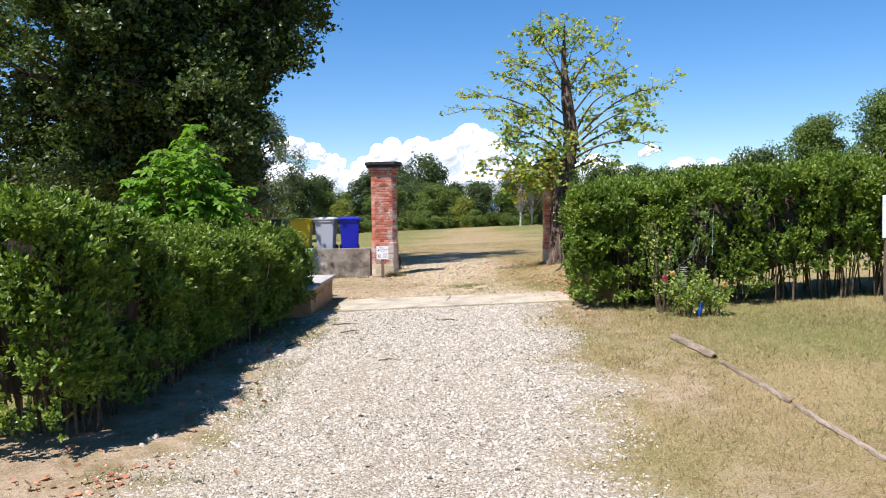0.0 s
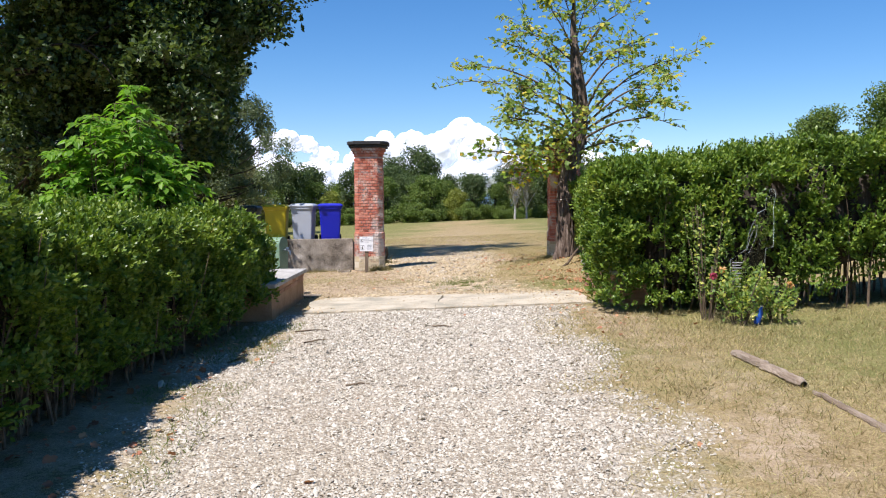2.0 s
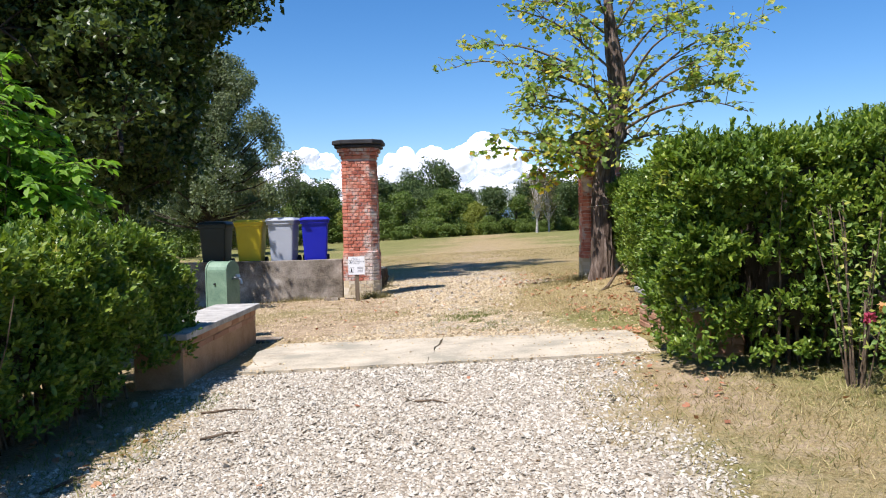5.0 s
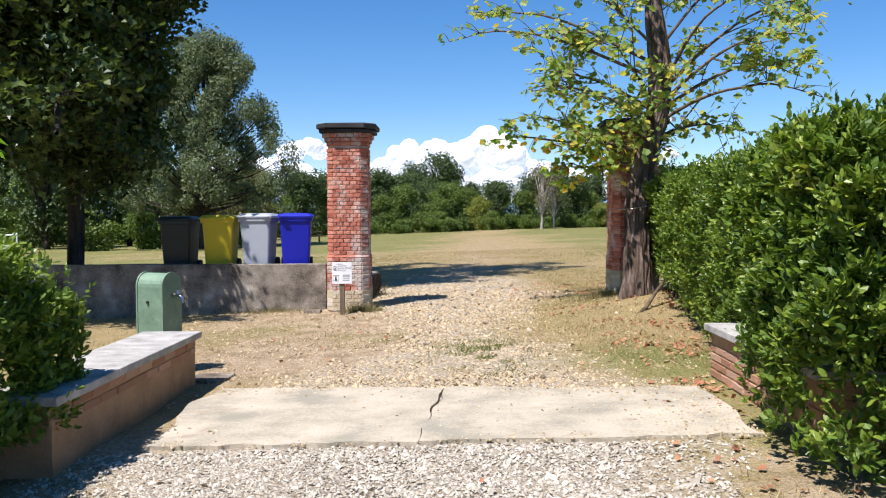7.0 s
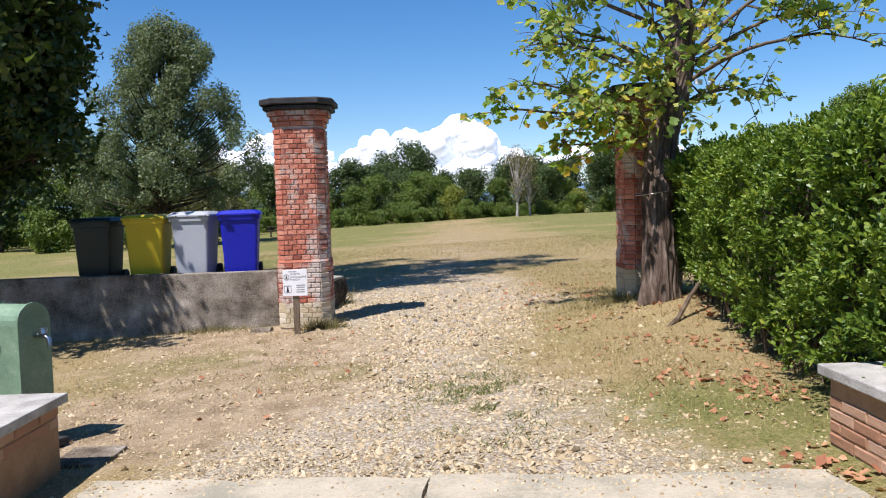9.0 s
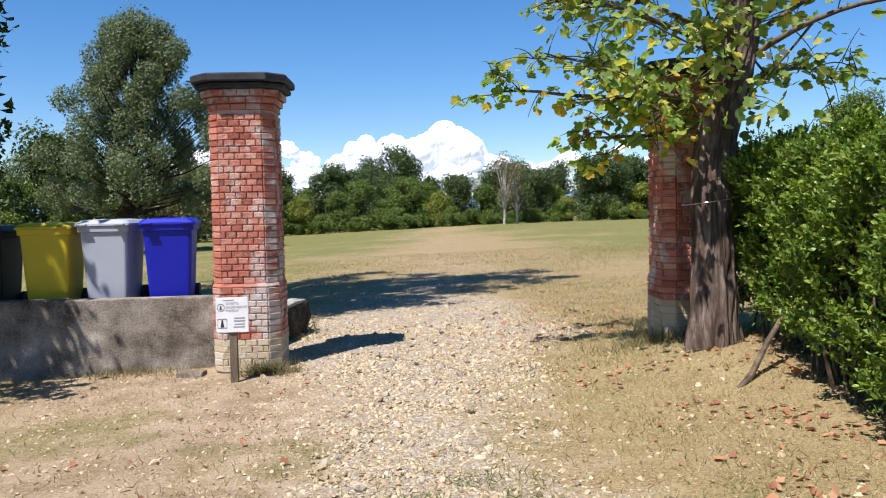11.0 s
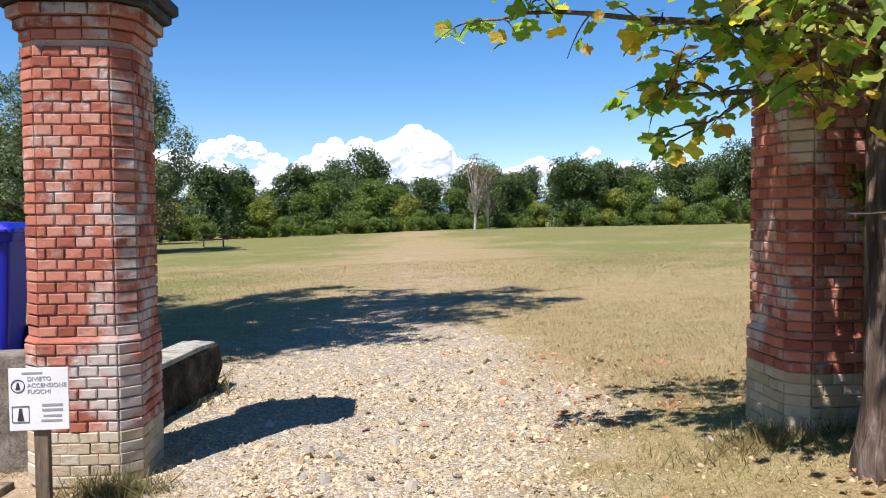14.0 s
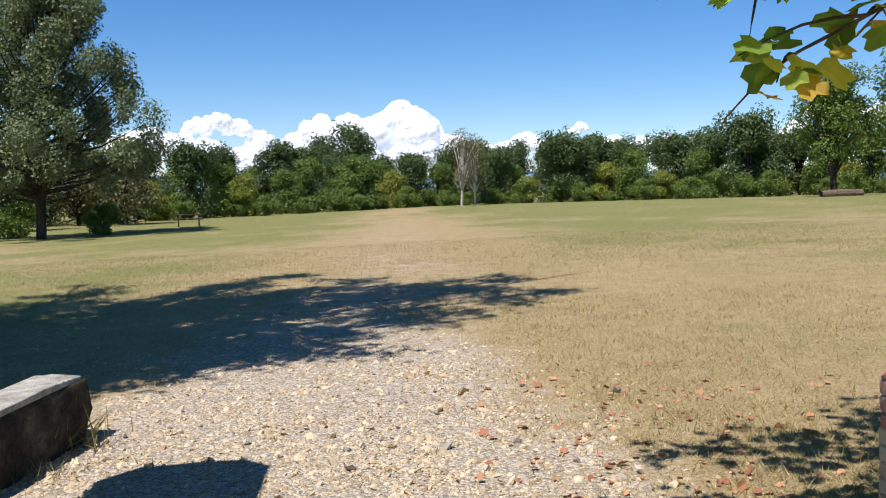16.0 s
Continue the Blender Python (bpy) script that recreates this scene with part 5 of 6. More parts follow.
kinds = {
    "dark": tree_kind("tree", 8.0, 6.5, WOOD_A, BARK_D, 8500, 0.26, 61, "dark green broadleaf tree at the field's edge", 0.04, 24),
    "dark2": tree_kind("tree", 9.0, 6.0, WOOD_A, BARK_D, 8500, 0.26, 62, "tall dark green tree in the wood's edge", 0.04, 24, 1.2),
    "green": tree_kind("tree", 6.0, 5.2, WOOD_B, BARK_D, 7500, 0.22, 63, "mid-green leafy tree at the field's edge", 0.02, 22),
    "lime": tree_kind("tree", 4.0, 4.0, WOOD_C, BARK_D, 7000, 0.18, 64, "yellow-green bushy young tree at the field's edge", 0.0, 18),
    "bush": tree_kind("bush", 2.4, 3.4, WOOD_B, BARK_D, 4500, 0.16, 65, "low green bush at the wood's edge", 0.0, 16, 0.9),
    "birch": tree_kind("birch_tree", 8.2, 4.4, WOOD_D, BIRCH, 1900, 0.17, 66, "half-bare birch with pale trunk and dry leaves", 0.25, 22, 1.3, 0.014, 0.3),
    "dry": tree_kind("tree", 5.6, 6.4, WOOD_D2, BARK_D, 6000, 0.18, 67, "olive-brown drying tree at the field's edge", 0.1, 24),
    "willow": tree_kind("willow_tree", 11.5, 6.7, WILLOW, BARK_D, 80000, 0.115, 68, "tall grey-green willow tree at the field's edge", 0.1, 170, 1.3, 0.014, 0.5, True),
    "tall": tree_kind("tree", 12.0, 7.6, WOOD_B, BARK_D, 16000, 0.24, 69, "tall open green tree at the field's edge", 0.2, 34, 1.0, 0.02),
}
used = set()


def plant(kind, x, y, k=1.0, rz=0.0):
    """Put a tree of a kind on the ground, the first time the model itself."""
    m = pose(x, y, g1(x, y) - 0.05, 0, 0, rz)
    ob = kinds[kind]
    if kind in used:
        ob = copy_thing(ob, m)
    used.add(kind)
    ob.matrix_basis = m
    ob.scale = (k, k, k)
    return ob


plant("willow", -17.3, 66.0, 1.34, 0)
plant("birch", 10.3, 107, 1.0, 0)
plant("birch", 12.0, 109, 0.85, 120)
plant("dry", -19.0, 88, 1.25, 0)
plant("dry", -24.0, 92, 1.2, 70)
plant("tall", 36.5, 81, 0.85, 0)
plant("tall", 43.0, 80, 1.05, 80)
plant("tall", 50.0, 84, 1.0, 160)
plant("dark2", -2.0, 150, 1.45, 30)
plant("dark2", -6.5, 152, 1.25, 100)
rr = random.Random(5)
WX = [-70, -40, -15, 8, 40, 80]
for i in range(46):
    x = -68 + i * 3.2 + rr.uniform(-1, 1)
    plant(rr.choice(("dark", "dark2", "dark", "green")), x, float(np.interp(x, WX, [80, 96, 116, 127, 104, 90])) + rr.uniform(-2, 5), rr.uniform(0.76, 0.98), rr.uniform(0, 360))
for i in range(34):
    x = -60 + i * 4.2 + rr.uniform(-1.2, 1.2)
    plant(rr.choice(("dark", "dark2", "green")), x, float(np.interp(x, WX, [94, 110, 128, 138, 116, 102])) + rr.uniform(-2, 3), rr.uniform(0.82, 1.0), rr.uniform(0, 360))
for i in range(42):
    x = -58 + i * 2.9 + rr.uniform(-0.9, 0.9)
    plant(rr.choice(("green", "green", "lime", "dark", "lime", "green")), x, float(np.interp(x, WX, [72, 86, 106, 118, 97, 84])) + rr.uniform(-2, 2.5), rr.uniform(0.75, 1.1), rr.uniform(0, 360))
for i in range(40):
    x = -50 + i * 2.7 + rr.uniform(-1.0, 1.0)
    plant("bush", x, float(np.interp(x, WX, [69, 82, 102.5, 115, 94, 81])) + rr.uniform(-1.2, 1.5), rr.uniform(0.4, 1.15), rr.uniform(0, 360))
for x, y, k in ((-27, 78, 1.1), (-32, 74, 1.2), (-38, 68, 1.1), (-44, 62, 1.2), (-50, 56, 1.3), (-30, 84, 1.1), (-36, 80, 1.1)):
    plant(rr.choice(("dark", "green")), x, y, k, rr.uniform(0, 360))
for x, y, k in ((-14.5, 68.0, 0.7), (-19.5, 68.5, 0.8), (-22.5, 69, 1.1), (-26, 68, 1.2), (-31, 65, 1.2), (-37, 60, 1.3)):
    plant("bush", x, y, k, rr.uniform(0, 360))
for x, y, k in ((-24, 2, 1.0), (-18, -12, 1.1), (16, -14, 1.0), (4, -22, 1.1), (-8, -24, 1.0), (24, 0, 0.9)):
    plant("dark", x, y, k, rr.uniform(0, 360))


# ---- clouds and far hills ----
def cloud_mat():
    m, n, l, b = shader("cloud", 1.0, 0.0)
    b.inputs["Base Color"].default_value = (0.88, 0.88, 0.9, 1)
    # bluish glow put into the cloud to imitate haze over its shaded parts
    b.inputs["Emission Color"].default_value = (0.55, 0.62, 0.8, 1)
    b.inputs["Emission Strength"].default_value = 0.28
    return m


CLOUD = cloud_mat()
FAR_D = 3000.0


def sky_place(az, el, d=FAR_D):
    return np.array((d * math.sin(radians(az)), d * math.cos(radians(az)), d * math.tan(radians(el))))


def cloud(lumps, seed, label):
    """Cumulus: lumps (bearing, elevation, size in degrees), each a heap of round billows."""
    r = np.random.default_rng(seed)
    c0 = sky_place(lumps[0][0], 0)
    p = base_at("cloud", *c0, 0, label, "cloud", "cumulus clouds over the wood")
    tagged(p, kind="structure")
    ico = bmesh.new()
    bmesh.ops.create_icosphere(ico, subdivisions=2, radius=1.0)
    IV = np.array([v.co[:] for v in ico.verts])
    IF = np.array([[v.index for v in f.verts] for f in ico.faces])
    ico.free()
    items = []
    for az, el, s in lumps:
        c, R = sky_place(az, el), FAR_D * math.tan(radians(s))
        for k in range(54):
            d = r.normal(size=3)
            d /= np.linalg.norm(d)
            d[2] = abs(d[2]) * 1.0 - 0.35
            rad = R * r.uniform(0.1, 0.42)
            v = IV * (1 + 0.16 * (vnoise(IV[:, 0] * 3 + k, IV[:, 1] * 3 + IV[:, 2] * 4, 1, seed + k)[:, None] - 0.5))
            items.append((c + d * R * r.uniform(0.5, 0.85) * np.array((1.1, 0.6, 0.95)) + v * rad - c0, IF))
    V, F = join_np(items)
    np_mesh("billows", V, F, CLOUD, p, smooth=True)


# bearings and elevations in degrees from the gate
cloud([(2.2, 5.3, 1.1), (2.0, 4.6, 1.5), (1.2, 4.0, 1.7), (3.4, 4.0, 1.7), (0.0, 4.0, 1.3), (-1.3, 4.3, 1.1), (-3.2, 3.7, 1.7), (-4.8, 3.0, 1.2), (-1.8, 2.6, 1.7), (1.0, 2.2, 2.1), (3.8, 2.3, 2.0), (-4, 2.0, 1.8), (5.4, 3.0, 1.1), (6.6, 2.4, 1.0)], 3, "towering white cumulus cloud over the wood")
cloud([(-9.8, 4.5, 1.1), (-8.6, 4.1, 1.0), (-11.2, 4.2, 0.9), (-7.2, 3.4, 0.9), (-12.4, 3.0, 1.4), (-14.2, 3.4, 1.2), (-15.5, 3.0, 1.3), (-10.5, 2.4, 1.6), (-8, 1.9, 1.6), (-6.6, 2.0, 1.4)], 5, "ragged white cloud low over the wood")
cloud([(10.6, 2.9, 1.2), (9.4, 2.5, 1.1), (12.3, 2.2, 1.0), (8.0, 2.2, 1.1)], 7, "small white cloud above the trees")
cloud([(14.2, 3.9, 0.55), (13.7, 3.7, 0.4)], 9, "small puff of white cloud")
cloud([(16.2, 2.8, 0.9), (18.2, 2.7, 0.8), (19.8, 2.9, 0.7), (22.0, 2.6, 0.8), (17.3, 2.2, 0.9)], 11, "low white cloud bank above the trees")
cloud([(29.0, 4.4, 1.0), (30.6, 3.8, 1.3), (27.5, 3.2, 1.0), (32.5, 4.0, 1.2)], 13, "white cloud over the tall trees")


def hills():
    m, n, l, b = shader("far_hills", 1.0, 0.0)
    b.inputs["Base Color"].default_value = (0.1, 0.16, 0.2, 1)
    # aerial haze painted as a faint blue glow of the hills
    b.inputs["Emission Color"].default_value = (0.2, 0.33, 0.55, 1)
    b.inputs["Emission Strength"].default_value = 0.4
    az = np.linspace(-50, 60, 160)
    hh = 60 + 120 * vnoise(az, 0 * az, 0.11, 3) + 30 * vnoise(az, 0 * az, 0.5, 4)
    a = np.radians(az)
    d = 3900
    base = np.stack([d * np.sin(a), d * np.cos(a), -60 + 0 * a], 1)
    top = np.stack([(d + 300) * np.sin(a), (d + 300) * np.cos(a), hh * 0.55], 1)
    back = np.stack([(d + 600) * np.sin(a), (d + 600) * np.cos(a), -60 + 0 * a], 1)
    V = np.concatenate([base, top, back])
    k = len(az)
    F = [(i, i + 1, k + i + 1, k + i) for i in range(k - 1)] + [(k + i, k + i + 1, 2 * k + i + 1, 2 * k + i) for i in range(k - 1)]
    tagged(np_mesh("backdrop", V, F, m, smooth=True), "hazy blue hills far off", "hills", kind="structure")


hills()


# ---- memorial plaque and roses on the lawn ----
def clear_mat():
    m, n, l, b = shader("clear_acrylic", 0.06, 0.5)
    b.inputs["Base Color"].default_value = (0.93, 0.96, 0.95, 1)
    b.inputs["Transmission Weight"].default_value = 1.0
    b.inputs["IOR"].default_value = 1.25
    return m


def plaque(x, y):
    """Clear acrylic plaque cut as a tall outline, edges polished, with printed lines."""
    z = g1(x, y)
    p = base_at("memorial_plaque", x, y, z, -6, "clear acrylic memorial plaque with printed text among roses", "plaque")
    q = 0.00184
    out = [(300, 860), (262, 690), (257, 497), (350, 432), (364, 340), (384, 285), (415, 216), (457, 195), (463, 128), (486, 74), (508, 78), (517, 108), (503, 190), (508, 262), (505, 420), (464, 426), (456, 505), (402, 680), (385, 860)]
    pts = [((u - 330) * q, (860 - v) * q) for u, v in out]
    bm = bmesh.new()
    loft(bm, [[(a, d, b) for a, b in pts] for d in (-0.005, 0.005)])
    bmesh.ops.recalc_face_normals(bm, faces=bm.faces[:])
    pane = part("panel", bm, clear_mat(), p, "clear acrylic sheet")
    pane.visible_shadow = False
    ring = [(a, 0, b) for a, b in pts]
    V, F = tube(ring + ring[:1], [0.0022] * (len(ring) + 1), 5)
    np_mesh("edge", V, F, surface("frosted_edge", [(0.3, (0.2, 0.24, 0.22, 1)), (0.7, (0.34, 0.38, 0.36, 1))], 5, 0.4, 0.05), p, "frosted bright edge")
    inner = [(352, 440), (372, 360), (402, 290), (412, 285), (406, 350), (385, 410), (362, 455)]
    V, F = tube([((u - 330) * q, -0.006, (860 - v) * q) for u, v in inner], [0.002] * 7, 5)
    np_mesh("etched_line", V, F, GREYINK, p, "etched white line")
    for k in range(11):
        w = (0.11, 0.09, 0.1, 0.06, 0.1, 0.085, 0.1, 0.07, 0.095, 0.1, 0.06)[k]
        bm = bmesh.new()
        zz = (860 - 510 - k * 16) * q
        box(bm, -0.115, -0.115 + w, -0.0075, -0.006, zz - 0.006, zz + 0.004)
        part("print_line", bm, COPING, p)


plaque(3.42, 11.55)


def rose_bush(x, y, hgt, spread_r, n, seed, label, blooms):
    """Loose rose bush: canes, leaflets, a few blooms."""
    r = np.random.default_rng(seed)
    p = base_at("rose_bush", x, y, g1(x, y), 0, label, "rose bush", "roses round the plaque")
    items, pts = [], []
    for k in range(12):
        a = r.uniform(0, 6.28)
        e = (math.cos(a) * spread_r * r.uniform(0.3, 1), math.sin(a) * spread_r * r.uniform(0.3, 1) * 0.7, hgt * r.uniform(0.5, 1))
        P, R = limb((0.05 * math.cos(a), 0.05 * math.sin(a), -0.04), e, (0, 0, 0.08), 0.007, 0.003, 8, r)
        items.append(tube(P, R, 5))
        pts.append(P[2:])
    V, F = join_np(items)
    tagged(np_mesh("stem", V, F, TWIG, p), kind="stuff")
    T = np.concatenate(pts)
    C = T[r.integers(0, len(T), n)] + r.normal(0, 0.05, (n, 3))
    V, F = strew(C, r.normal(size=C.shape) * 0.6 + np.array((0, -0.3, 0.9)), r.uniform(0.03, 0.065, n), DIAMOND, r)
    tagged(np_mesh("foliage", V, F, ROSE, p), "green and yellowing rose leaves", kind="stuff")
    for bx, by, bz, mat, lab in blooms:
        Pn = r.normal(size=(26, 3))
        Pn /= np.linalg.norm(Pn, axis=1)[:, None]
        V, F = strew(np.array((bx, by, bz)) + Pn * 0.02, Pn, np.full(26, 0.05), DIAMOND, r)
        np_mesh("bloom", V, F, mat, p, lab)
        V, F = tube([(bx * 0.4, by * 0.4, 0.0), (bx, by, bz)], [0.006, 0.004], 5)
        np_mesh("cane", V, F, TWIG, p)


ROSE = leafy("rose_leaf", [(0.0, (0.09, 0.17, 0.04, 1)), (0.5, (0.2, 0.29, 0.06, 1)), (0.75, (0.42, 0.42, 0.08, 1)), (1.0, (0.5, 0.37, 0.1, 1))], 0.4)
PINK = leafy("pink_petal", [(0.0, (0.3, 0.03, 0.07, 1)), (1.0, (0.5, 0.08, 0.14, 1))], 0.3)
APRICOT = leafy("apricot_petal", [(0.0, (0.6, 0.3, 0.1, 1)), (1.0, (0.75, 0.5, 0.25, 1))], 0.3)
rose_bush(3.3, 11.3, 0.55, 0.36, 900, 71, "low rose bush with yellowing leaves before the plaque", [])
rose_bush(3.72, 11.35, 0.45, 0.3, 600, 72, "small rose bush with yellow leaves beside the plaque", [(0.1, -0.1, 0.42, APRICOT, "apricot rose bloom")])
rose_bush(3.08, 11.7, 1.3, 0.34, 420, 73, "tall thin rose with a pink bloom beside the hedge", [(0.0, -0.2, 0.5, PINK, "deep pink rose bloom"), (0.1, -0.2, 0.57, APRICOT, "apricot rose bloom")])
V, F = tube([(3.1, 11.62, g1(3.1, 11.6) - 0.02), (3.1, 11.6, 0.66)], [0.009, 0.008], 8)
tagged(np_mesh("garden_stake", V, F, POSTWOOD), "thin grey garden stake behind the roses", "stake")
bm = bmesh.new()
loft(bm, [[(r0 * math.cos(a), r0 * math.sin(a), h) for a in np.linspace(0, 2 * math.pi, 13)[:-1]] for r0, h in ((0.03, 0), (0.035, 0.02), (0.035, 0.13), (0.015, 0.17), (0.015, 0.2))])
ob = part("blue_bottle", bm, plastic("blue_bottle_plastic", (0.02, 0.09, 0.4, 1), 0.3), smooth=True)
ob.matrix_basis = pose(3.46, 11.24, g1(3.46, 11.24) + 0.02, 8, 12, 0)
tagged(ob, "blue plastic bottle standing among the roses", "bottle")


def lawn_sign():
    x, y = 6.42, 11.75
    p = base_at("lawn_sign", x, y, g1(x, y), 0, "white sign board on two thin posts before the hedge", "sign")
    bm = bmesh.new()
    box(bm, -0.22, 0.22, -0.012, 0.0, 0.9, 1.5, 0.003)
    part("board", bm, WHITE, p)
    for s in (-0.16, 0.16):
        bm = bmesh.new()
        box(bm, s - 0.02, s + 0.02, 0.002, 0.035, -0.1, 1.45, 0.004)
        part("post", bm, POSTWOOD, p)


lawn_sign()


# ---- picnic table far out in the field ----
def picnic_table(x, y, rz):
    p = base_at("picnic_table", x, y, g1(x, y), rz, "dark wooden picnic table with benches in the field", "table")
    for yy in (-0.3, -0.1, 0.1, 0.3):
        bm = bmesh.new()
        box(bm, -0.95, 0.95, yy - 0.09, yy + 0.09, 0.71, 0.75, 0.006)
        part("top_plank", bm, DARKWOOD, p)
    for s in (-1, 1):
        bm = bmesh.new()
        box(bm, -0.95, 0.95, s * 0.72 - 0.13, s * 0.72 + 0.13, 0.41, 0.45, 0.006)
        part("bench_plank", bm, DARKWOOD, p)
        bm = bmesh.new()
        box(bm, s * 0.65 - 0.03, s * 0.65 + 0.03, -0.8, 0.8, 0.34, 0.41, 0.006)
        part("cross_beam", bm, DARKWOOD, p)
        for q in (-1, 1):
            V, F = tube([(s * 0.65, q * 0.5, -0.05), (s * 0.65, q * 0.22, 0.71)], [0.045, 0.045], 4)
            np_mesh("leg", V, F, DARKWOOD, p)


DARKWOOD = surface("dark_stained_wood", [(0.3, (0.03, 0.022, 0.016, 1)), (0.7, (0.09, 0.065, 0.045, 1))], 5, 0.8, 0.4, 40, 0.2)
picnic_table(-11.3, 75.1, 12)


# ---- loose stones, gravel, fallen leaves and grass ----
ico = bmesh.new()
bmesh.ops.create_icosphere(ico, subdivisions=1, radius=0.5)
STONE_V = np.array([v.co[:] for v in ico.verts])
STONE_F = np.array([[v.index for v in f.verts] for f in ico.faces])
ico.free()


CHIP_V = np.array([(0.5, 0, 0), (-0.5, 0, 0), (0, 0.5, 0), (0, -0.5, 0), (0, 0, 0.5), (0, 0, -0.5)])
CHIP_F = np.array([(0, 2, 4), (2, 1, 4), (1, 3, 4), (3, 0, 4), (2, 0, 5), (1, 2, 5), (3, 1, 5), (0, 3, 5)])


def stones(P, size, r, SV=STONE_V, SF=STONE_F):
    """Flattened pebbles, each of its own shape."""
    n = len(P)
    a = r.uniform(0, 6.28, n)
    sc = np.stack([r.uniform(0.7, 1.3, n), r.uniform(0.6, 1.1, n), r.uniform(0.45, 0.8, n)], 1) * size[:, None]
    L = SV[None] * (1 + (0.32 if len(SV) == 12 else 0.45) * (r.random((n, len(SV), 1)) - 0.5)) * sc[:, None]
    tl, tk = r.normal(0, 0.4, (n, 1)), r.normal(0, 0.4, (n, 1))
    X, Y, Z = L[..., 0], L[..., 1], L[..., 2] + L[..., 0] * tl + L[..., 1] * tk
    c, s = np.cos(a)[:, None], np.sin(a)[:, None]
    V = np.stack([X * c - Y * s, X * s + Y * c, Z], -1) + P[:, None]
    F = (np.arange(n)[:, None, None] * len(SV) + SF[None]).reshape(-1, 3)
    return V.reshape(-1, 3), F


def cover(n, x0, x1, y0, y1, weight, r, power=1.0):
    """Random places in a stretch of the plan, kept by a weight."""
    x, y = r.uniform(x0, x1, n), y0 + (y1 - y0) * r.random(n) ** power
    k = r.random(n) < weight(x, y)
    x, y = x[k], y[k]
    return np.stack([x, y, gz(x, y) + 0.012 * (vnoise(x, y, 1.3, 1) - 0.5)], 1)


def off_slab(x, y):
    return ~((x > -1.75) & (x < 2.15) & (y > slab_near(x) - 0.03) & (y < slab_far(x) + 0.03))


def sharp(s):
    return np.clip((s - 0.25) * 1.7, 0, 1)


r = np.random.default_rng(81)
P = cover(140000, -2.6, 2.2, 2.6, 13.3, lambda x, y: sharp(gravel_share(x, y)) * off_slab(x, y), r)
P[:, 2] += 0.004
V, F = stones(P, (0.0125 + r.gamma(2.2, 0.005, len(P))), r, CHIP_V, CHIP_F)
tagged(np_mesh("drive_gravel", V, F, GRAVEL), "pale crushed gravel of the drive", "gravel", kind="stuff")
def path_weight(x, y):
    return np.clip(1.3 * sharp(gravel_share(x, y)) + 0.15 * earth_share(x, y), 0, 1) * np.interp(y, [24, 30], [1, 0.1]) * off_slab(x, y)


P = cover(26000, -3.0, 2.6, 14.6, 30.0, lambda x, y: path_weight(x, y) * np.interp(y, [16, 20], [0.2, 1]), r, 1.1)
V, F = stones(P, r.gamma(2.2, 0.008, len(P)) + 0.013, r)
P = cover(110000, -3.6, 2.6, 14.6, 30.0, lambda x, y: np.clip(path_weight(x, y) + 0.08 * off_slab(x, y), 0, 1), r, 1.1)
V3, F3 = stones(P, r.gamma(2.0, 0.007, len(P)) + 0.011, r, CHIP_V, CHIP_F)
V, F = join_np([(V, F), (V3, F3)])
SP = cover(6500, -1.7, 2.1, 13.15, 15.2, lambda x, y: ~off_slab(x, y) * (0.03 + 0.8 * np.exp(-((y - slab_far(x)) / 0.2) ** 2) + 0.7 * np.exp(-((y - slab_near(x)) / 0.1) ** 2) + 0.7 * np.clip((x - 1.3) / 0.7, 0, 1)), r)
SP[:, 2] += 0.022
V2, F2 = stones(SP, r.uniform(0.01, 0.03, len(SP)), r)
V, F = join_np([(V, F), (V2, F2)])
tagged(np_mesh("path_gravel", V, F, GRAVEL_T), "tan rounded path stones beyond the slab", "gravel", kind="stuff")

pebbles = []
for k in range(4):
    V, F = stones(np.zeros((1, 3)), np.array([1.0]), r)
    me = bpy.data.meshes.new("stone")
    me.from_pydata([tuple(v) for v in V], [], [tuple(int(i) for i in f) for f in F])
    me.materials.append(STONE_O)
    pebbles.append(me)
for k in range(150):
    if k < 45:
        x, y = -2.0 + r.normal() * 0.2, r.uniform(4.5, 12.5)
    elif k < 125:
        x, y = 0.5 + r.normal() * 0.9, r.uniform(19.0, 24.5)
    else:
        x, y = r.uniform(-0.6, 1.2), r.uniform(17.0, 20)
    ob = new("stone", pebbles[k % 4])
    s = r.uniform(0.04, 0.085)
    ob.matrix_basis = pose(x, y, g1(x, y) + s * 0.1, 0, 0, r.uniform(0, 360)) @ Matrix.Scale(s, 4)
    tagged(ob, "loose pale stone lying on the gravel", "stone", "loose stones of the drive")


def leaf_weight(x, y):
    a = 0.95 * np.exp(-((x - 2.5) / 0.45) ** 2 - ((y - 17.2) / 2.0) ** 2) + 0.75 * np.exp(-((x - 2.7) / 0.8) ** 2 - ((y - 19.6) / 0.8) ** 2)
    b = 0.2 * np.exp(-((x - 2.0) / 0.45) ** 2 - ((y - 12.2) / 0.8) ** 2) + 0.22 * np.exp(-((x - 2.5) / 1.1) ** 2 - ((y - 23.2) / 1.7) ** 2)
    c = 0.5 * np.exp(-((x - 2.1) / 0.25) ** 2 - ((y - 14.3) / 0.9) ** 2) + 0.025 * np.exp(-((x + 1) / 1.5) ** 2 - ((y - 19.5) / 2) ** 2)
    d = 0.25 * np.exp(-((x + 2.45) / 0.5) ** 2) * (y < 13)
    return np.clip(a + b + c + d + 0.003, 0, 1) * np.clip(2.6 * vnoise(x, y, 2.3, 44) - 0.75, 0.06, 1.4)


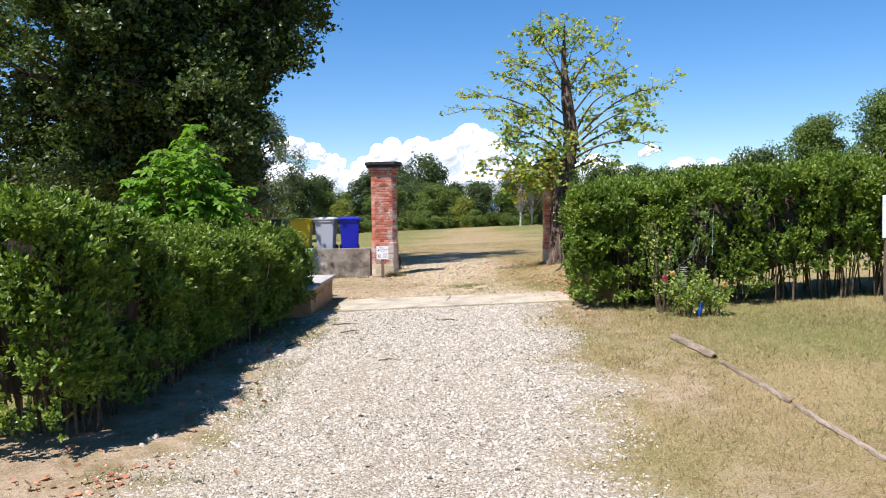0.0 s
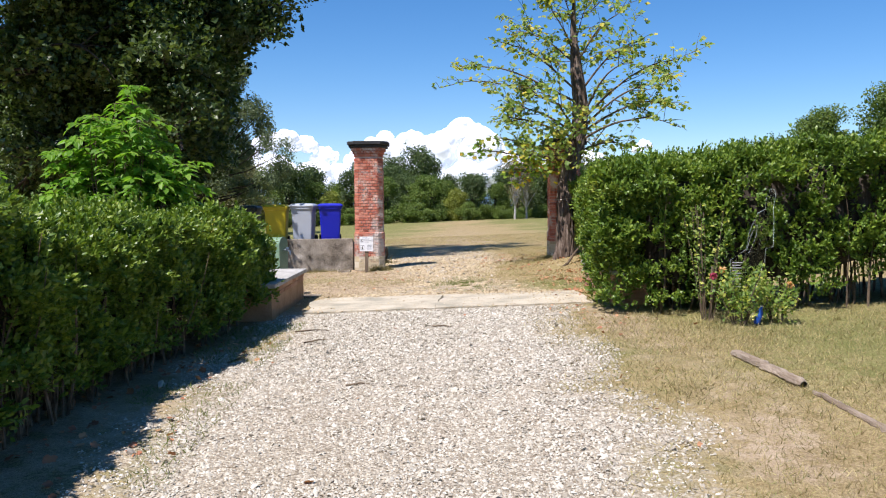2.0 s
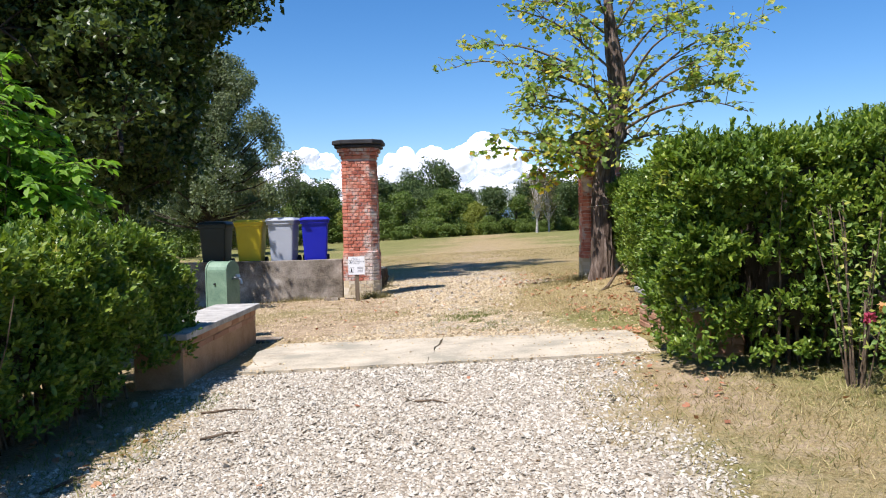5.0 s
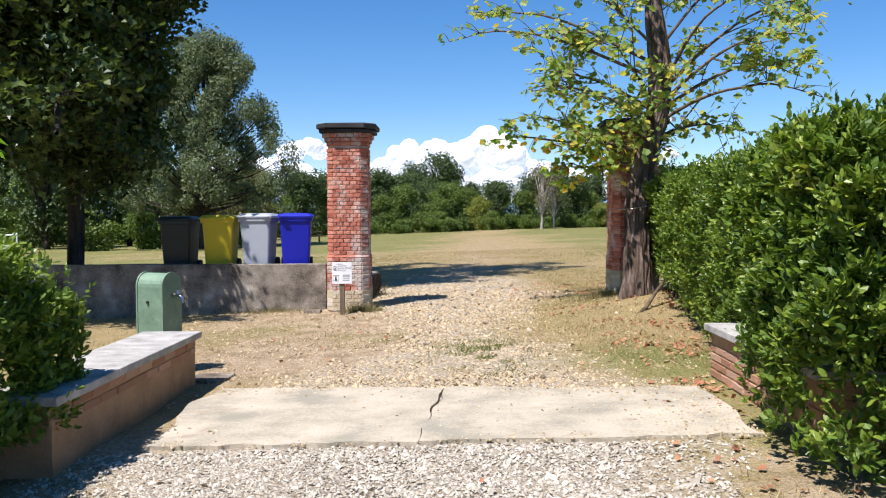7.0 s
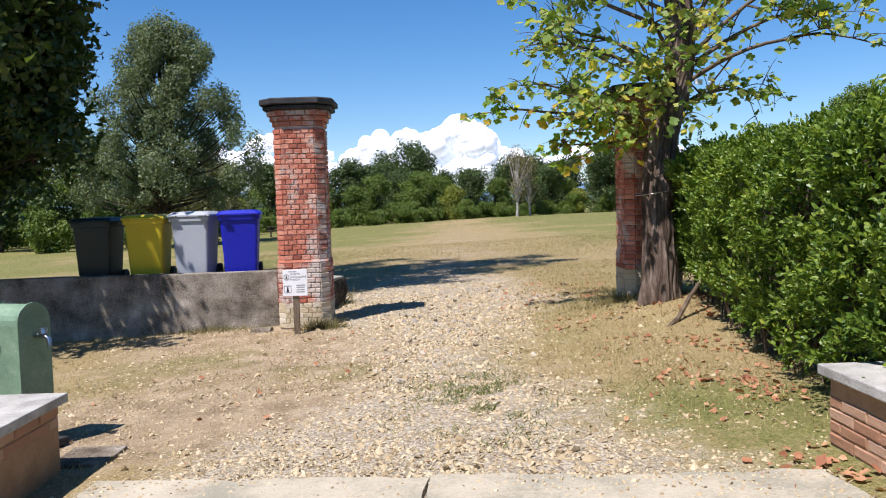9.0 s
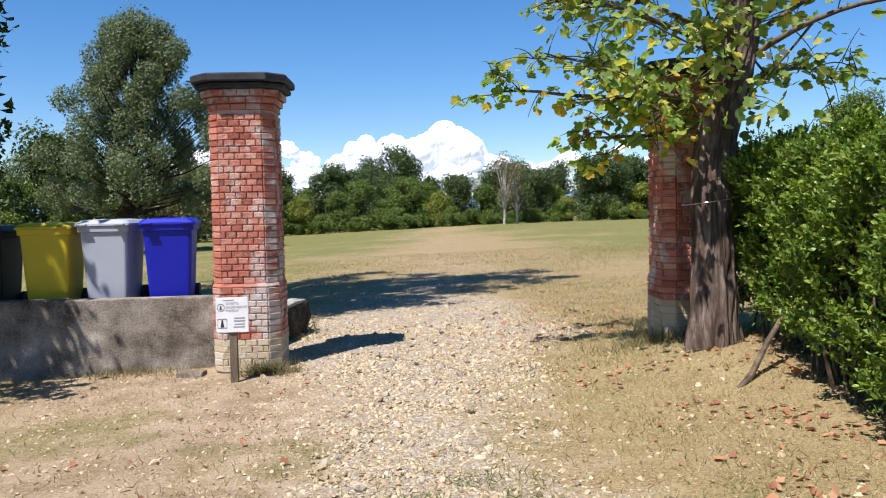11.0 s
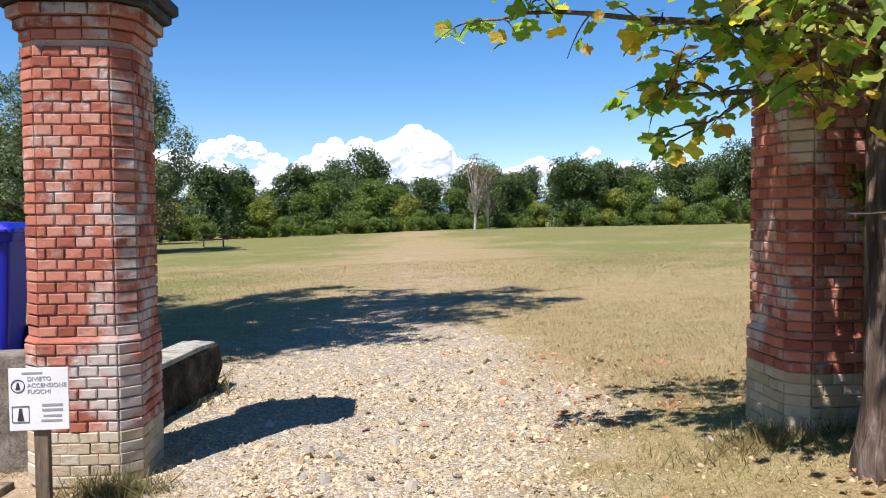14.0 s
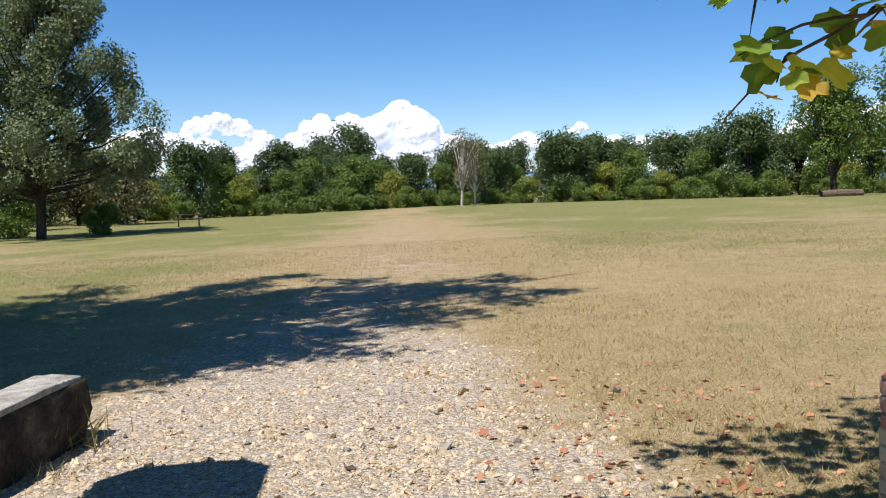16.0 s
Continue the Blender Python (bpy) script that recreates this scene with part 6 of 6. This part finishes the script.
P = cover(48000, -3.0, 5.0, 5.0, 25.0, leaf_weight, r)
P[:, 2] += 0.02
V, F = strew(P, np.tile((0.0, 0, 1.0), (len(P), 1)) + 0.4 * r.normal(size=P.shape), r.gamma(3.0, 0.0075, len(P)) + 0.016, TULIP, r)
tagged(np_mesh("fallen_leaves", V, F, DRYLEAF), "brown and russet fallen leaves on the ground", "leaves", kind="stuff")


def grass(name, n, x0, x1, y0, y1, weight, lo, hi, mat, label, power=1.0, lie=0.8):
    P = cover(n, x0, x1, y0, y1, weight, r, power)
    D = r.normal(size=P.shape) * lie
    D[:, 2] = np.abs(D[:, 2]) * 0.5 + 0.45
    W = np.cross(D, r.normal(size=P.shape))
    V, F = strew(P - np.array((0, 0, 0.006)), W, r.uniform(lo, hi, len(P)), BLADE, r, along=D)
    tagged(np_mesh(name, V, F, mat), label, "grass", kind="stuff")


def bare(x, y):
    return np.clip(1 - 1.25 * gravel_share(x, y), 0, 1) * np.clip(1.15 - earth_share(x, y), 0.1, 1) * off_slab(x, y)


grass("lawn_grass", 150000, 1.0, 7.5, 3.0, 12.3, lambda x, y: bare(x, y) * (0.25 + 0.9 * vnoise(x, y, 0.9, 51)), 0.035, 0.085, STRAW, "dry straw-coloured mown lawn grass", 0.85)
grass("verge_grass", 95000, -6.5, 3.4, 15.2, 23.5, lambda x, y: bare(x, y) * (0.2 + vnoise(x, y, 0.8, 52)), 0.03, 0.075, STRAW, "dry straw-coloured verge grass")
grass("field_grass", 230000, -9.0, 14.0, 21.5, 44.0, lambda x, y: np.clip(bare(x, y) + 0.1, 0, 1) * (0.3 + 0.8 * vnoise(x, y, 0.5, 53)), 0.04, 0.085, STRAW, "dry mown field grass", 1.5)
grass("near_field_grass", 90000, 0.8, 6.5, 20.2, 29.0, lambda x, y: np.clip(bare(x, y) + 0.05, 0, 1) * (0.35 + 0.8 * vnoise(x, y, 1.1, 54)), 0.03, 0.075, STRAW, "dry mown grass inside the gate", 1.2)
grass("green_verge", 15000, 0.8, 3.0, 9.0, 19.5, lambda x, y: bare(x, y) * np.clip(np.exp(-((x - 1.9) / 0.45) ** 2 - ((y - 16.6) / 1.3) ** 2) + 0.5 * np.exp(-((x - 1.7) / 0.3) ** 2) * (y < 13), 0, 1), 0.03, 0.07, GREENG, "faded green verge grass")
grass("path_weeds", 24000, -0.2, 1.2, 15.2, 18.2, lambda x, y: np.exp(-((x - 0.55) / 0.35) ** 2 - ((y - 16.6) / 0.9) ** 2) * (vnoise(x, y, 3.5, 57) > 0.5), 0.03, 0.08, GREENG, "low weeds between the path stones")
grass("hedge_weeds", 7000, -2.4, -1.5, 5.5, 12.5, lambda x, y: (vnoise(x, y, 1.6, 58) > 0.62) * 1.0, 0.03, 0.09, GREENG, "small green weeds at the hedge foot")
grass("lawn_green", 34000, 1.3, 7.5, 3.0, 12.3, lambda x, y: bare(x, y) * np.clip(2.2 * vnoise(x, y, 0.8, 61) - 0.7, 0, 1), 0.03, 0.065, GREENG, "patches of greener blades in the dry lawn", 0.85)
WEED = leafy("dry_weed", [(0.0, (0.09, 0.09, 0.03, 1)), (0.6, (0.22, 0.18, 0.075, 1)), (1.0, (0.38, 0.3, 0.15, 1))], 0.25, 0.7)
for nm, cx, cy, rad, n, hi in (("pillar_weeds", -1.15, 21.0, 0.22, 700, 0.2), ("pillar_weeds", 2.55, 20.85, 0.42, 1000, 0.17), ("stone_weeds", -1.3, 23.18, 0.35, 260, 0.14), ("stone_weeds", -1.4, 23.75, 0.35, 220, 0.4), ("wall_weeds", -2.6, 21.5, 0.5, 700, 0.14)):
    P = np.stack([cx + r.normal(0, rad * 0.6, n), cy + r.normal(0, rad * 0.3, n), np.zeros(n)], 1)
    P[:, 2] = gz(P[:, 0], P[:, 1])
    D = r.normal(size=P.shape) * 0.5
    D[:, 2] = 0.9
    V, F = strew(P, np.cross(D, r.normal(size=P.shape)), r.uniform(0.06, hi, n), (BLADE[0] * np.array((1, 0.5, 1)), BLADE[1]), r, along=D)
    tagged(np_mesh(nm, V, F, WEED), "tufts of tall dry weeds at the foot", "weeds", kind="stuff")


# ---- twigs on the drive, things far out ----
for k, (x, y, a, ln) in enumerate(((-1.35, 11.9, 10, 0.4), (-1.22, 11.25, 40, 0.3), (0.12, 11.85, -20, 0.25), (-1.85, 10.4, 70, 0.35), (-0.6, 9.2, 15, 0.2))):
    c, s = math.cos(radians(a)) * ln / 2, math.sin(radians(a)) * ln / 2
    z = g1(x, y) + 0.012
    V, F = tube([(x - c, y - s, z), (x + 0.02, y + 0.015, z + 0.012), (x + c, y + s, z)], [0.009, 0.008, 0.004], 6)
    tagged(np_mesh("twig", V, F, TWIG), "short broken twig lying on the gravel", "twig", "twigs on the drive")


def metal_frame(x, y):
    p = base_at("metal_frame", x, y, g1(x, y), 15, "small white tubular metal frame standing in the field", "frame")
    for ax in (-0.5, 0.5):
        for ay in (-0.35, 0.35):
            V, F = tube([(ax, ay, -0.05), (ax, ay, 1.5)], [0.03, 0.03], 6)
            np_mesh("post", V, F, WHITE, p)
    for zz in (0.6, 1.4):
        for q in (((-0.5, -0.35), (0.5, -0.35)), ((-0.5, 0.35), (0.5, 0.35)), ((-0.5, -0.35), (-0.5, 0.35)), ((0.5, -0.35), (0.5, 0.35))):
            V, F = tube([(*q[0], zz), (*q[1], zz)], [0.025, 0.025], 6)
            np_mesh("rail", V, F, WHITE, p)


metal_frame(-21.3, 48.0)
V, F = tube([(34.5, 79.2, g1(34.5, 79.2) + 0.3), (36.2, 79.4, g1(36, 79.4) + 0.34), (38.0, 79.6, g1(38, 79.6) + 0.3)], [0.3, 0.34, 0.3], 10, 0.1)
tagged(np_mesh("fallen_log", V, F, TWIG), "fallen grey-brown log at the field's edge", "log")
